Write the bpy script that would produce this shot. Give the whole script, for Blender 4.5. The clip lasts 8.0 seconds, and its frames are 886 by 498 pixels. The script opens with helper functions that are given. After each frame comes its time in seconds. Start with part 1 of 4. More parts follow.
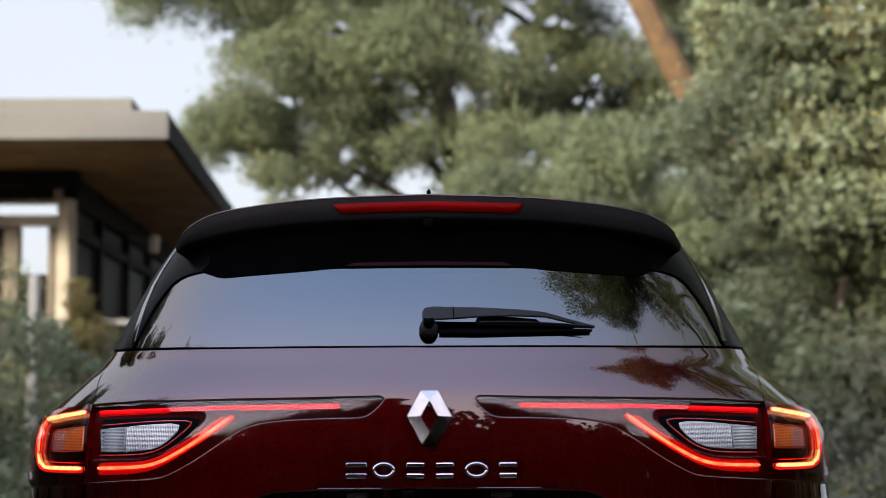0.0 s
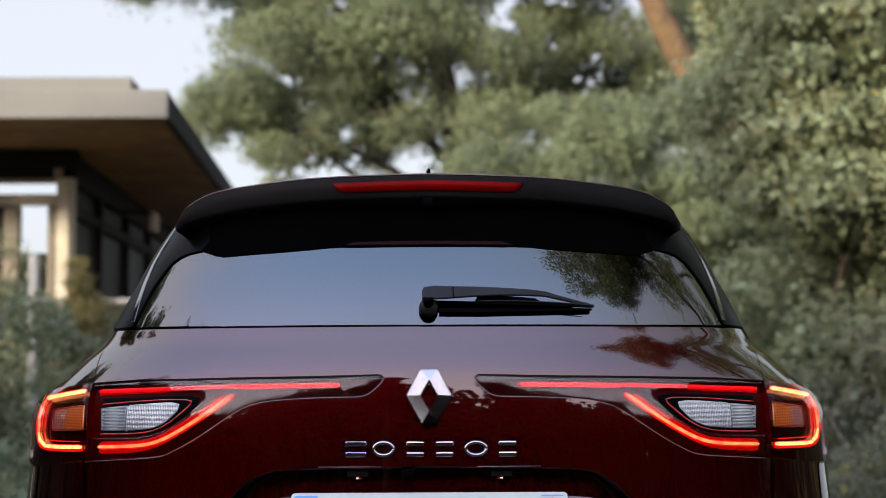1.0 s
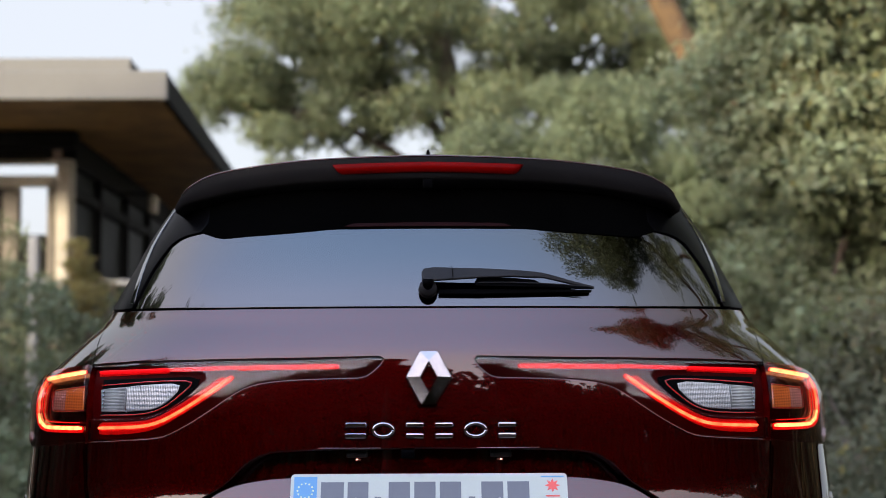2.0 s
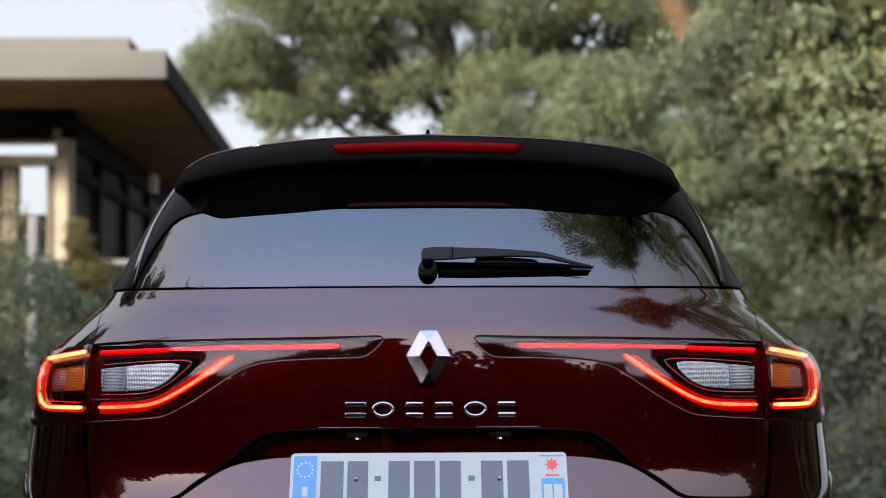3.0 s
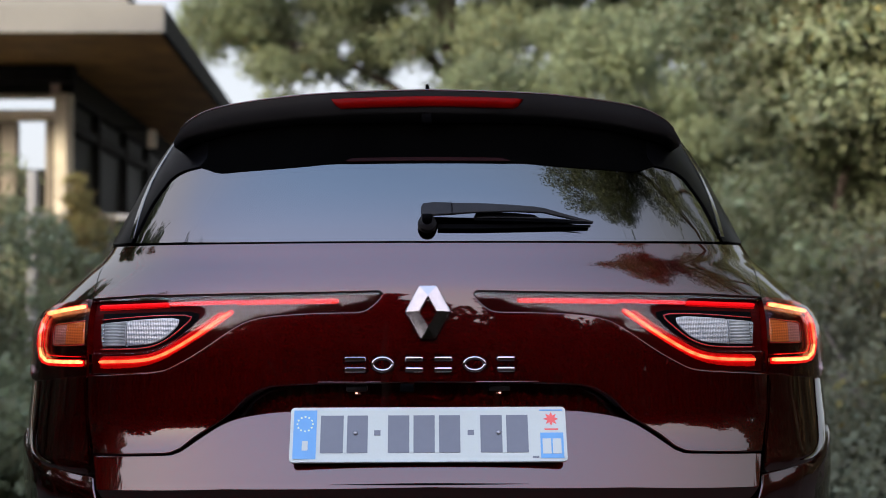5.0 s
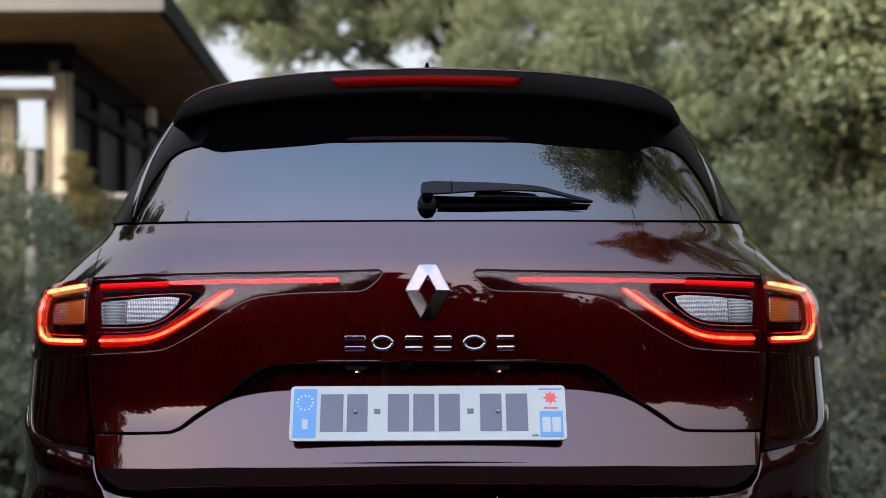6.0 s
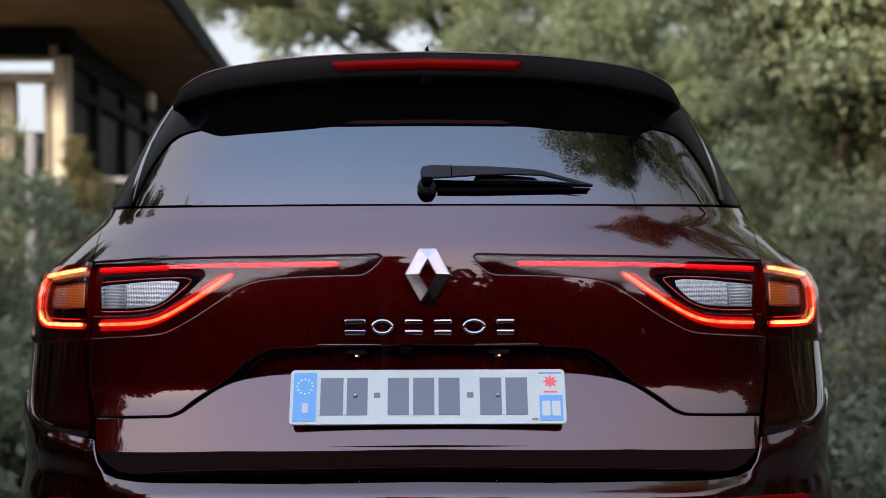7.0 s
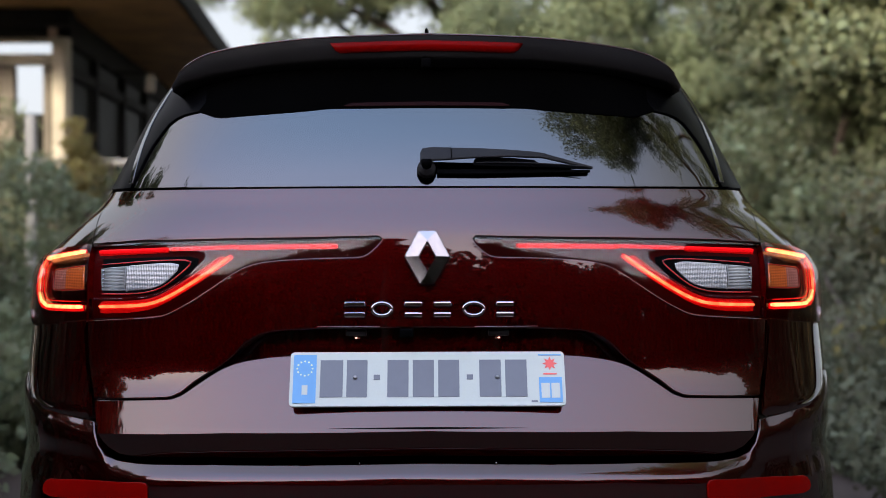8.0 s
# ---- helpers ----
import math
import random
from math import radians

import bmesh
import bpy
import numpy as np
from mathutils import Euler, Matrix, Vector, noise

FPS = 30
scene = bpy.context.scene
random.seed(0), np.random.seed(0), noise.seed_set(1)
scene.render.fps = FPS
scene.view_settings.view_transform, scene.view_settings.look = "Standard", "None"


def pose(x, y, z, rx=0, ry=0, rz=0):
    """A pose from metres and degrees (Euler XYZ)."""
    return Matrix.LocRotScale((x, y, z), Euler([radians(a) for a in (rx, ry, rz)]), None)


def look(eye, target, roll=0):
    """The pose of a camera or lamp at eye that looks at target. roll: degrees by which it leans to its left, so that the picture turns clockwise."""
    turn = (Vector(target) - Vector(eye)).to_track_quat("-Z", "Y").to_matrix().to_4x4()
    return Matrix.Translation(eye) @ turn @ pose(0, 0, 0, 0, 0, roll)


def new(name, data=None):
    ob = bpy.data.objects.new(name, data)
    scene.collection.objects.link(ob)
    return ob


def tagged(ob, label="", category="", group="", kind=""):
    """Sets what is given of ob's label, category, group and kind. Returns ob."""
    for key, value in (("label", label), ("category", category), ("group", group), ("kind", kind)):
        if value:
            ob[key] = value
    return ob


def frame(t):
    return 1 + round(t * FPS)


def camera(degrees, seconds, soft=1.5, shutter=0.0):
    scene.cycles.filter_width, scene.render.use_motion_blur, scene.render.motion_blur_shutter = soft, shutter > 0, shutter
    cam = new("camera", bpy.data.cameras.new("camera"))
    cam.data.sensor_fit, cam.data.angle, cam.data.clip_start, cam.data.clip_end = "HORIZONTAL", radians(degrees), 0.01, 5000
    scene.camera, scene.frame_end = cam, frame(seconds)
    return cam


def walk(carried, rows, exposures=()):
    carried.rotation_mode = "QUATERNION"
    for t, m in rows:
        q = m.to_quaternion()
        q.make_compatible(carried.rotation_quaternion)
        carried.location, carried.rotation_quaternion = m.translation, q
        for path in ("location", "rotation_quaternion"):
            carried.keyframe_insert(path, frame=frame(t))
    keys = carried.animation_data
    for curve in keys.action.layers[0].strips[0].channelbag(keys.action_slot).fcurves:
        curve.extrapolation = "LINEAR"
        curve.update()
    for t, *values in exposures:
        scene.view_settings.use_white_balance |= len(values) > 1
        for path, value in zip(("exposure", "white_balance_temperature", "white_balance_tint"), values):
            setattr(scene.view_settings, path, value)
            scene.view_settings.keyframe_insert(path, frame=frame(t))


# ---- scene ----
from mathutils.geometry import delaunay_2d_cdt

# ---- camera: a tripod tilt ----
EYE = (0.0, -2.72, 1.22)
cam = camera(34.82, 8.0, soft=0.7)
cam.data.dof.use_dof = True
cam.data.dof.focus_distance = 2.82
cam.data.dof.aperture_fstop = 3.3


def tilt(pitch, yaw, lean):
    return pose(*EYE, 90 + pitch, 0, -yaw) @ pose(0, 0, 0, 0, 0, -lean)


PATH = [
    (0.0, tilt(5.40, 0.575, 0.255)),
    (0.5, tilt(4.975, 0.575, 0.245)),
    (1.0, tilt(4.557, 0.583, 0.240)),
    (1.5, tilt(4.190, 0.586, 0.225)),
    (3.0, tilt(2.982, 0.602, 0.222)),
    (3.5, tilt(2.538, 0.605, 0.215)),
    (4.0, tilt(2.037, 0.609, 0.203)),
    (4.5, tilt(1.614, 0.611, 0.190)),
    (6.0, tilt(0.310, 0.623, 0.172)),
    (6.5, tilt(-0.008, 0.625, 0.168)),
    (7.0, tilt(-0.338, 0.627, 0.162)),
    (7.5, tilt(-0.690, 0.632, 0.156)),
    (8.0, tilt(-1.058, 0.639, 0.146)),
]
walk(cam, PATH, [(0.0, 2.05), (8.0, 2.05)])

# ---- world and sun: evening sky, sun low behind the camera ----
SUN_EL, SUN_AZ = radians(13), radians(232)
world = bpy.data.worlds.new("evening_sky")
scene.world = world
world.use_nodes = True
wn = world.node_tree
sky = wn.nodes.new("ShaderNodeTexSky")
sky.sky_type, sky.sun_disc = "NISHITA", False
sky.sun_elevation, sky.sun_rotation = SUN_EL, SUN_AZ
sky.air_density, sky.dust_density, sky.ozone_density = 1.0, 3.0, 1.0
veil = wn.nodes.new("ShaderNodeMixRGB")  # thin even cloud in front of the blue: rosy low down, brighter towards the sun
where, axes, rise = wn.nodes.new("ShaderNodeTexCoord"), wn.nodes.new("ShaderNodeSeparateXYZ"), wn.nodes.new("ShaderNodeValToRGB")
wn.links.new(where.outputs["Generated"], axes.inputs[0])
wn.links.new(axes.outputs[2], rise.inputs[0])
for k, (at, col) in enumerate(((0.0, (.94, .84, .82)), (.30, (1.02, .86, .89)), (.55, (.87, .82, 1.02)), (.67, (.68, .77, 1.15)), (.88, (.53, .75, 1.20)), (1.0, (.48, .72, 1.20)))):
    e = rise.color_ramp.elements[k] if k < 2 else rise.color_ramp.elements.new(at)
    e.position, e.color = at, (*col, 1)
toward, lit = wn.nodes.new("ShaderNodeMapRange"), wn.nodes.new("ShaderNodeVectorMath")
toward.inputs["From Min"].default_value, toward.inputs["From Max"].default_value = -0.45, 1
toward.inputs["To Min"].default_value, toward.inputs["To Max"].default_value = 1.5, 11.0
facing = wn.nodes.new("ShaderNodeVectorMath")
facing.operation, facing.inputs[1].default_value = "DOT_PRODUCT", (math.sin(SUN_AZ) * .40, math.cos(SUN_AZ) * 1.15, 0)
wn.links.new(where.outputs["Generated"], facing.inputs[0])
wn.links.new(facing.outputs["Value"], toward.inputs["Value"])
lit.operation = "SCALE"
wn.links.new(rise.outputs[0], lit.inputs[0])
wn.links.new(toward.outputs[0], lit.inputs["Scale"])
away, cool = wn.nodes.new("ShaderNodeMapRange"), wn.nodes.new("ShaderNodeMixRGB")  # bluer on the far side from the sun
away.inputs["From Min"].default_value, away.inputs["From Max"].default_value = 0.3, -0.5
wn.links.new(facing.outputs["Value"], away.inputs["Value"])
wn.links.new(away.outputs[0], cool.inputs[0])
wn.links.new(rise.outputs[0], cool.inputs[1])
cool.inputs[2].default_value = (.88, .91, 1.0, 1)
wn.links.new(cool.outputs[0], lit.inputs[0])
veil.blend_type, veil.inputs[0].default_value = "MIX", 0.92
wn.links.new(lit.outputs[0], veil.inputs[2])
wn.links.new(sky.outputs[0], veil.inputs[1])
wn.links.new(veil.outputs[0], wn.nodes["Background"].inputs[0])
wn.nodes["Background"].inputs[1].default_value = 0.15
sun = new("sun", bpy.data.lights.new("sun", "SUN"))
sun.data.energy, sun.data.angle, sun.data.color = 3.0, radians(6), (1.0, 0.88, 0.72)
sun.matrix_world = look((math.sin(SUN_AZ) * 50, math.cos(SUN_AZ) * 50, 50 * math.tan(SUN_EL)), (0, 0, 0))


# ---- materials ----
def node_mat(name):
    m = bpy.data.materials.new(name)
    m.use_nodes = True
    return m, m.node_tree, m.node_tree.nodes["Principled BSDF"]


def surf(name, base, rough=0.6, metal=0.0, coat=0.0, var=0.18, scale=6.0, fine=60.0, bump=0.0, per=False, sheen=None):
    """Procedural surface: two scales of variation in colour and roughness, fine relief."""
    m, nt, b = node_mat(name)
    geo = nt.nodes.new("ShaderNodeTexCoord")
    big, small = nt.nodes.new("ShaderNodeTexNoise"), nt.nodes.new("ShaderNodeTexNoise")
    big.inputs["Scale"].default_value, small.inputs["Scale"].default_value = scale, fine
    big.inputs["Detail"].default_value, small.inputs["Detail"].default_value = 5, 3
    for n in (big, small):
        nt.links.new(geo.outputs["Object"], n.inputs["Vector"])
    mix = nt.nodes.new("ShaderNodeMath")
    mix.operation = "MULTIPLY_ADD"
    nt.links.new(big.outputs["Fac"], mix.inputs[0])
    mix.inputs[1].default_value = 0.65
    sc = nt.nodes.new("ShaderNodeMath")
    sc.operation = "MULTIPLY"
    sc.inputs[1].default_value = 0.35
    nt.links.new(small.outputs["Fac"], sc.inputs[0])
    nt.links.new(sc.outputs[0], mix.inputs[2])
    ramp = nt.nodes.new("ShaderNodeValToRGB")
    lo, hi = [max(0.0, c * (1 - 2.2 * var)) for c in base], [min(1.0, c * (1 + 2.2 * var)) for c in base]
    ramp.color_ramp.elements[0].color, ramp.color_ramp.elements[1].color = (*lo, 1), (*hi, 1)
    ramp.color_ramp.elements[0].position, ramp.color_ramp.elements[1].position = 0.25, 0.75
    nt.links.new(mix.outputs[0], ramp.inputs[0])
    col = ramp.outputs[0]
    if per:
        info = nt.nodes.new("ShaderNodeNewGeometry")
        hsv = nt.nodes.new("ShaderNodeHueSaturation")
        mr = nt.nodes.new("ShaderNodeMapRange")
        mr.inputs["To Min"].default_value, mr.inputs["To Max"].default_value = 0.74, 1.22
        nt.links.new(info.outputs["Random Per Island"], mr.inputs["Value"])
        nt.links.new(mr.outputs[0], hsv.inputs["Value"])
        mh = nt.nodes.new("ShaderNodeMapRange")
        mh.inputs["To Min"].default_value, mh.inputs["To Max"].default_value = 0.475, 0.52
        nt.links.new(info.outputs["Random Per Island"], mh.inputs["Value"])
        nt.links.new(mh.outputs[0], hsv.inputs["Hue"])
        nt.links.new(col, hsv.inputs["Color"])
        col = hsv.outputs[0]
        b.inputs["Specular IOR Level"].default_value = 0.2
        thin, blend = nt.nodes.new("ShaderNodeBsdfTranslucent"), nt.nodes.new("ShaderNodeMixShader")
        blend.inputs[0].default_value = 0.5
        nt.links.new(col, thin.inputs["Color"])
        nt.links.new(b.outputs[0], blend.inputs[1])
        nt.links.new(thin.outputs[0], blend.inputs[2])
        nt.links.new(blend.outputs[0], nt.nodes["Material Output"].inputs[0])
    nt.links.new(col, b.inputs["Base Color"])
    rr = nt.nodes.new("ShaderNodeMapRange")
    rr.inputs["To Min"].default_value, rr.inputs["To Max"].default_value = max(0.0, rough - 0.12 * rough), min(1.0, rough + 0.15 * rough)
    nt.links.new(mix.outputs[0], rr.inputs["Value"])
    nt.links.new(rr.outputs[0], b.inputs["Roughness"])
    b.inputs["Metallic"].default_value = metal
    b.inputs["Coat Weight"].default_value = coat
    b.inputs["Coat Roughness"].default_value = 0.02
    if bump:
        bp = nt.nodes.new("ShaderNodeBump")
        bp.inputs["Strength"].default_value, bp.inputs["Distance"].default_value = 0.6, bump
        nt.links.new(small.outputs["Fac"], bp.inputs["Height"])
        nt.links.new(bp.outputs[0], b.inputs["Normal"])
    return m


def clear_mat(name, tint, ior=1.5, rough=0.0):
    """Thin transparent sheet: clear with a tint, gloss by Fresnel."""
    m, nt, b = node_mat(name)
    nt.nodes.remove(b)
    tr, gl, fr, mx = (nt.nodes.new("ShaderNode" + k) for k in ("BsdfTransparent", "BsdfGlossy", "Fresnel", "MixShader"))
    tr.inputs[0].default_value = (*tint, 1)
    gl.inputs["Roughness"].default_value = rough
    fr.inputs[0].default_value = ior
    nt.links.new(fr.outputs[0], mx.inputs[0])
    nt.links.new(tr.outputs[0], mx.inputs[1])
    nt.links.new(gl.outputs[0], mx.inputs[2])
    nt.links.new(mx.outputs[0], nt.nodes["Material Output"].inputs[0])
    return m


def glow_mat(name, col, strength, fine=0.0):
    m, nt, b = node_mat(name)
    b.inputs["Base Color"].default_value = (*[c * 0.25 for c in col], 1)
    b.inputs["Roughness"].default_value = 0.4
    b.inputs["Specular IOR Level"].default_value = 0.08
    b.inputs["Emission Color"].default_value = (*col, 1)
    if fine:
        tc, nz, mr = nt.nodes.new("ShaderNodeTexCoord"), nt.nodes.new("ShaderNodeTexNoise"), nt.nodes.new("ShaderNodeMapRange")
        nz.inputs["Scale"].default_value, nz.inputs["Detail"].default_value = fine, 3
        nt.links.new(tc.outputs["Object"], nz.inputs["Vector"])
        nt.links.new(nz.outputs["Fac"], mr.inputs["Value"])
        mr.inputs["From Min"].default_value, mr.inputs["From Max"].default_value = 0.35, 0.65
        mr.inputs["To Min"].default_value, mr.inputs["To Max"].default_value = strength * 0.55, strength * 1.25
        nt.links.new(mr.outputs[0], b.inputs["Emission Strength"])
    else:
        b.inputs["Emission Strength"].default_value = strength
    return m


def paint_mat(name, base):
    m, nt, b = node_mat(name)
    tc, fl, ramp = nt.nodes.new("ShaderNodeTexCoord"), nt.nodes.new("ShaderNodeTexVoronoi"), nt.nodes.new("ShaderNodeValToRGB")
    fl.inputs["Scale"].default_value = 1500
    nt.links.new(tc.outputs["Object"], fl.inputs["Vector"])
    nt.links.new(fl.outputs["Color"], ramp.inputs[0])
    ramp.color_ramp.elements[0].color = (*[c * 0.7 for c in base], 1)
    ramp.color_ramp.elements[1].color = (*[c * 1.35 for c in base], 1)
    nt.links.new(ramp.outputs[0], b.inputs["Base Color"])
    dust = nt.nodes.new("ShaderNodeTexNoise")
    dust.inputs["Scale"].default_value, dust.inputs["Detail"].default_value = 9, 6
    nt.links.new(tc.outputs["Object"], dust.inputs["Vector"])
    mr = nt.nodes.new("ShaderNodeMapRange")
    mr.inputs["From Min"].default_value, mr.inputs["From Max"].default_value = 0.35, 0.8
    mr.inputs["To Min"].default_value, mr.inputs["To Max"].default_value = 0.01, 0.035
    nt.links.new(dust.outputs["Fac"], mr.inputs["Value"])
    nt.links.new(mr.outputs[0], b.inputs["Coat Roughness"])
    b.inputs["Metallic"].default_value, b.inputs["Roughness"].default_value = 1.0, 0.45
    b.inputs["Coat Weight"].default_value, b.inputs["Coat IOR"].default_value = 1.0, 1.58
    b.inputs["Specular Tint"].default_value = (.25, .01, .01, 1)
    return m


PAINT = paint_mat("red_metallic_paint", (0.024, 0.0003, 0.0004))
GLOSS_BLACK = surf("gloss_black_plastic", (0.004, 0.004, 0.0045), 0.10, coat=0.25, var=0.1)
SATIN_BLACK = surf("satin_black_plastic", (0.009, 0.009, 0.0095), 0.45, var=0.2, fine=400, bump=0.0004)
SATIN_BLACK.node_tree.nodes["Principled BSDF"].inputs["Specular IOR Level"].default_value = 0.12
LINER = surf("black_liner", (0.0008, 0.0008, 0.0008), 0.9, var=0.2)
LINER.node_tree.nodes["Principled BSDF"].inputs["Specular IOR Level"].default_value = 0.0
FIN_BLACK = surf("black_fin_plastic", (0.001, 0.001, 0.0012), 0.45, var=0.1)
FIN_BLACK.node_tree.nodes["Principled BSDF"].inputs["Specular IOR Level"].default_value = 0.01
FIN_GLOSS = surf("glossy_black_fin", (0.001, 0.001, 0.0012), 0.3, var=0.1)
FIN_GLOSS.node_tree.nodes["Principled BSDF"].inputs["Specular IOR Level"].default_value = 0.012
RUBBER = surf("tyre_rubber", (0.02, 0.02, 0.02), 0.8, var=0.2, fine=120, bump=0.002)
CHROME = surf("chrome", (0.28, 0.28, 0.29), 0.06, metal=1.0, var=0.02)
EMBLEM = surf("brushed_chrome", (0.2, 0.2, 0.205), 0.06, metal=1.0, var=0.06, scale=30)
ALLOY = surf("alloy_rim", (0.5, 0.51, 0.52), 0.3, metal=1.0, var=0.05)
REAR_GLASS = clear_mat("privacy_glass", (0.03, 0.032, 0.035), 1.85)
LENS = clear_mat("lamp_lens", (1.0, 0.82, 0.82), 1.55)
RED_DARK = surf("dark_red_lamp_housing", (0.024, 0.0003, 0.0004), 0.35, var=0.2)
RED_DARK.node_tree.nodes["Principled BSDF"].inputs["Specular IOR Level"].default_value = 0.015
# brighter red base puts the guides' light into the wing lamp housing
WING_RED = surf("guide_lit_lamp_housing", (0.062, 0.0006, 0.0007), 0.35, var=0.35, scale=40)
WING_RED.node_tree.nodes["Principled BSDF"].inputs["Specular IOR Level"].default_value = 0.015
RED_REFLECTION = surf("dark_red_reflection", (0.007, 0.0003, 0.0005), 0.6, var=0.1)
RED_REFLECTION.node_tree.nodes["Principled BSDF"].inputs["Specular IOR Level"].default_value = 0.05
RED_GLASSY = surf("glossy_red_edge", (0.25, 0.006, 0.008), 0.15, coat=0.5, var=0.1)
BRAKE_RED = surf("red_brake_lens", (0.10, 0.0005, 0.0004), 0.35, var=0.12, fine=300)
BRAKE_RED.node_tree.nodes["Principled BSDF"].inputs["Specular IOR Level"].default_value = 0.03
RED_LENS = surf("red_reflector", (0.13, 0.0008, 0.0004), 0.25, var=0.12, fine=300)
RED_LENS.node_tree.nodes["Principled BSDF"].inputs["Specular IOR Level"].default_value = 0.06
RED_GLOW = glow_mat("red_light_guide", (1.0, 0.004, 0.008), 0.22, 260)
HOT_GLOW = glow_mat("bright_light_guide", (1.0, 0.12, 0.04), 1.0, 60)
AMBER_GLOW = glow_mat("orange_light_guide", (1.0, 0.34, 0.11), 1.1, 60)
# emissive halo that stands in for guide light scattered on the housing
HALO = glow_mat("guide_halo_glow", (1.0, 0.006, 0.006), 0.22, 90)
RIB = surf("frosted_rib", (0.10, 0.105, 0.105), 0.3, var=0.05)
PLATE_WHITE = surf("plate_white", (0.335, 0.36, 0.305), 0.3, var=0.03, fine=300)
PLATE_BLUE = surf("plate_blue", (0.060, 0.21, 0.40), 0.35, var=0.04)
PLATE_GREY = surf("plate_grey", (0.085, 0.092, 0.105), 0.5, var=0.05)
PLATE_RED = surf("plate_red", (0.55, 0.05, 0.035), 0.4, var=0.05)
PLATE_STAR = surf("plate_star_ring", (0.55, 0.60, 0.25), 0.4, var=0.05)
STEEL = surf("screw_steel", (0.25, 0.25, 0.26), 0.35, metal=1.0, var=0.1)
ASPHALT = surf("dusty_asphalt", (0.040, 0.024, 0.016), 0.9, var=0.25, scale=0.6, fine=90, bump=0.006)
BARK = surf("bark", (0.060, 0.034, 0.010), 0.9, var=0.42, scale=5, fine=14, bump=0.06)
BARK_DARK = surf("dark_bark", (0.07, 0.05, 0.035), 0.9, var=0.35, scale=3, fine=25, bump=0.03)
LEAF_SOFT = surf("soft_grey_green_leaf", (0.143, 0.169, 0.090), 0.65, var=0.3, scale=0.9, fine=14, per=True)
LEAF_ROUND = surf("round_olive_leaf", (0.245, 0.274, 0.150), 0.55, var=0.15, scale=1.2, fine=14, per=True)
LEAF_DULL = surf("dull_shrub_leaf", (0.145, 0.163, 0.090), 0.6, var=0.25, scale=1.0, fine=14, per=True)
# duller copy of the shrub leaf; shade on the right is in its colour
LEAF_SHADE = surf("shaded_shrub_leaf", (0.136, 0.142, 0.088), 0.7, var=0.25, scale=1.0, fine=14, per=True)
LEAF_DARK = surf("dark_hedge_leaf", (0.062, 0.060, 0.036), 0.7, var=0.25, scale=1.0, fine=14, per=True)
# dry leaves; on the small bush the yellow stands for sunlit foliage
LEAF_YELLOW = surf("dry_and_sunlit_leaf", (0.19, 0.16, 0.06), 0.55, var=0.25, scale=1.2, fine=14, per=True)
FASCIA = surf("pale_plaster_fascia", (0.104, 0.100, 0.083), 0.8, var=0.08, scale=1.5, fine=40, bump=0.002)
SOFFIT = surf("stained_timber_soffit", (0.40, 0.235, 0.075), 0.6, var=0.3, scale=2.5, fine=30, bump=0.002)
TIMBER = surf("pale_timber", (0.36, 0.32, 0.235), 0.6, var=0.2, scale=3, fine=40, bump=0.002)
STILE = surf("brown_timber", (0.11, 0.09, 0.06), 0.6, var=0.2, scale=3, fine=40, bump=0.002)
DARK_STEEL = surf("dark_steel", (0.014, 0.014, 0.013), 0.7, var=0.2)
DARK_STEEL.node_tree.nodes["Principled BSDF"].inputs["Specular IOR Level"].default_value = 0.1
DARK_PANE = surf("dark_window_glass", (0.010, 0.010, 0.008), 0.5, var=0.2)
DARK_PANE.node_tree.nodes["Principled BSDF"].inputs["Specular IOR Level"].default_value = 0.06
RAIL = surf("pale_grey_rail", (0.19, 0.185, 0.165), 0.6, var=0.1)


def ribbed_mat(name, base, metal, rough, px, pz):
    """Moulded lamp glass over a reflector: fine ribs px and pz metres apart."""
    m, nt, b = node_mat(name)
    tc, add = nt.nodes.new("ShaderNodeTexCoord"), nt.nodes.new("ShaderNodeMath")
    for k, (axis, period) in enumerate((("X", px), ("Z", pz))):
        w = nt.nodes.new("ShaderNodeTexWave")
        w.bands_direction = axis
        w.inputs["Scale"].default_value = .314 / period
        w.inputs["Distortion"].default_value = .4
        nt.links.new(tc.outputs["Object"], w.inputs["Vector"])
        nt.links.new(w.outputs["Fac"], add.inputs[k])
    bump, ramp, nz = nt.nodes.new("ShaderNodeBump"), nt.nodes.new("ShaderNodeValToRGB"), nt.nodes.new("ShaderNodeTexNoise")
    nz.inputs["Scale"].default_value = 28
    nt.links.new(tc.outputs["Object"], nz.inputs["Vector"])
    mix = nt.nodes.new("ShaderNodeMath")
    mix.operation = "MULTIPLY"
    nt.links.new(add.outputs[0], mix.inputs[0])
    nt.links.new(nz.outputs["Fac"], mix.inputs[1])
    bump.inputs["Strength"].default_value, bump.inputs["Distance"].default_value = .28, .0012
    nt.links.new(add.outputs[0], bump.inputs["Height"])
    ramp.color_ramp.elements[0].position, ramp.color_ramp.elements[1].position = .15, .85
    ramp.color_ramp.elements[0].color = (*[c * .65 for c in base], 1)
    ramp.color_ramp.elements[1].color = (*[min(1, c * 1.25) for c in base], 1)
    nt.links.new(mix.outputs[0], ramp.inputs[0])
    nt.links.new(ramp.outputs[0], b.inputs["Base Color"])
    nt.links.new(bump.outputs[0], b.inputs["Normal"])
    b.inputs["Metallic"].default_value, b.inputs["Roughness"].default_value = metal, rough
    return m


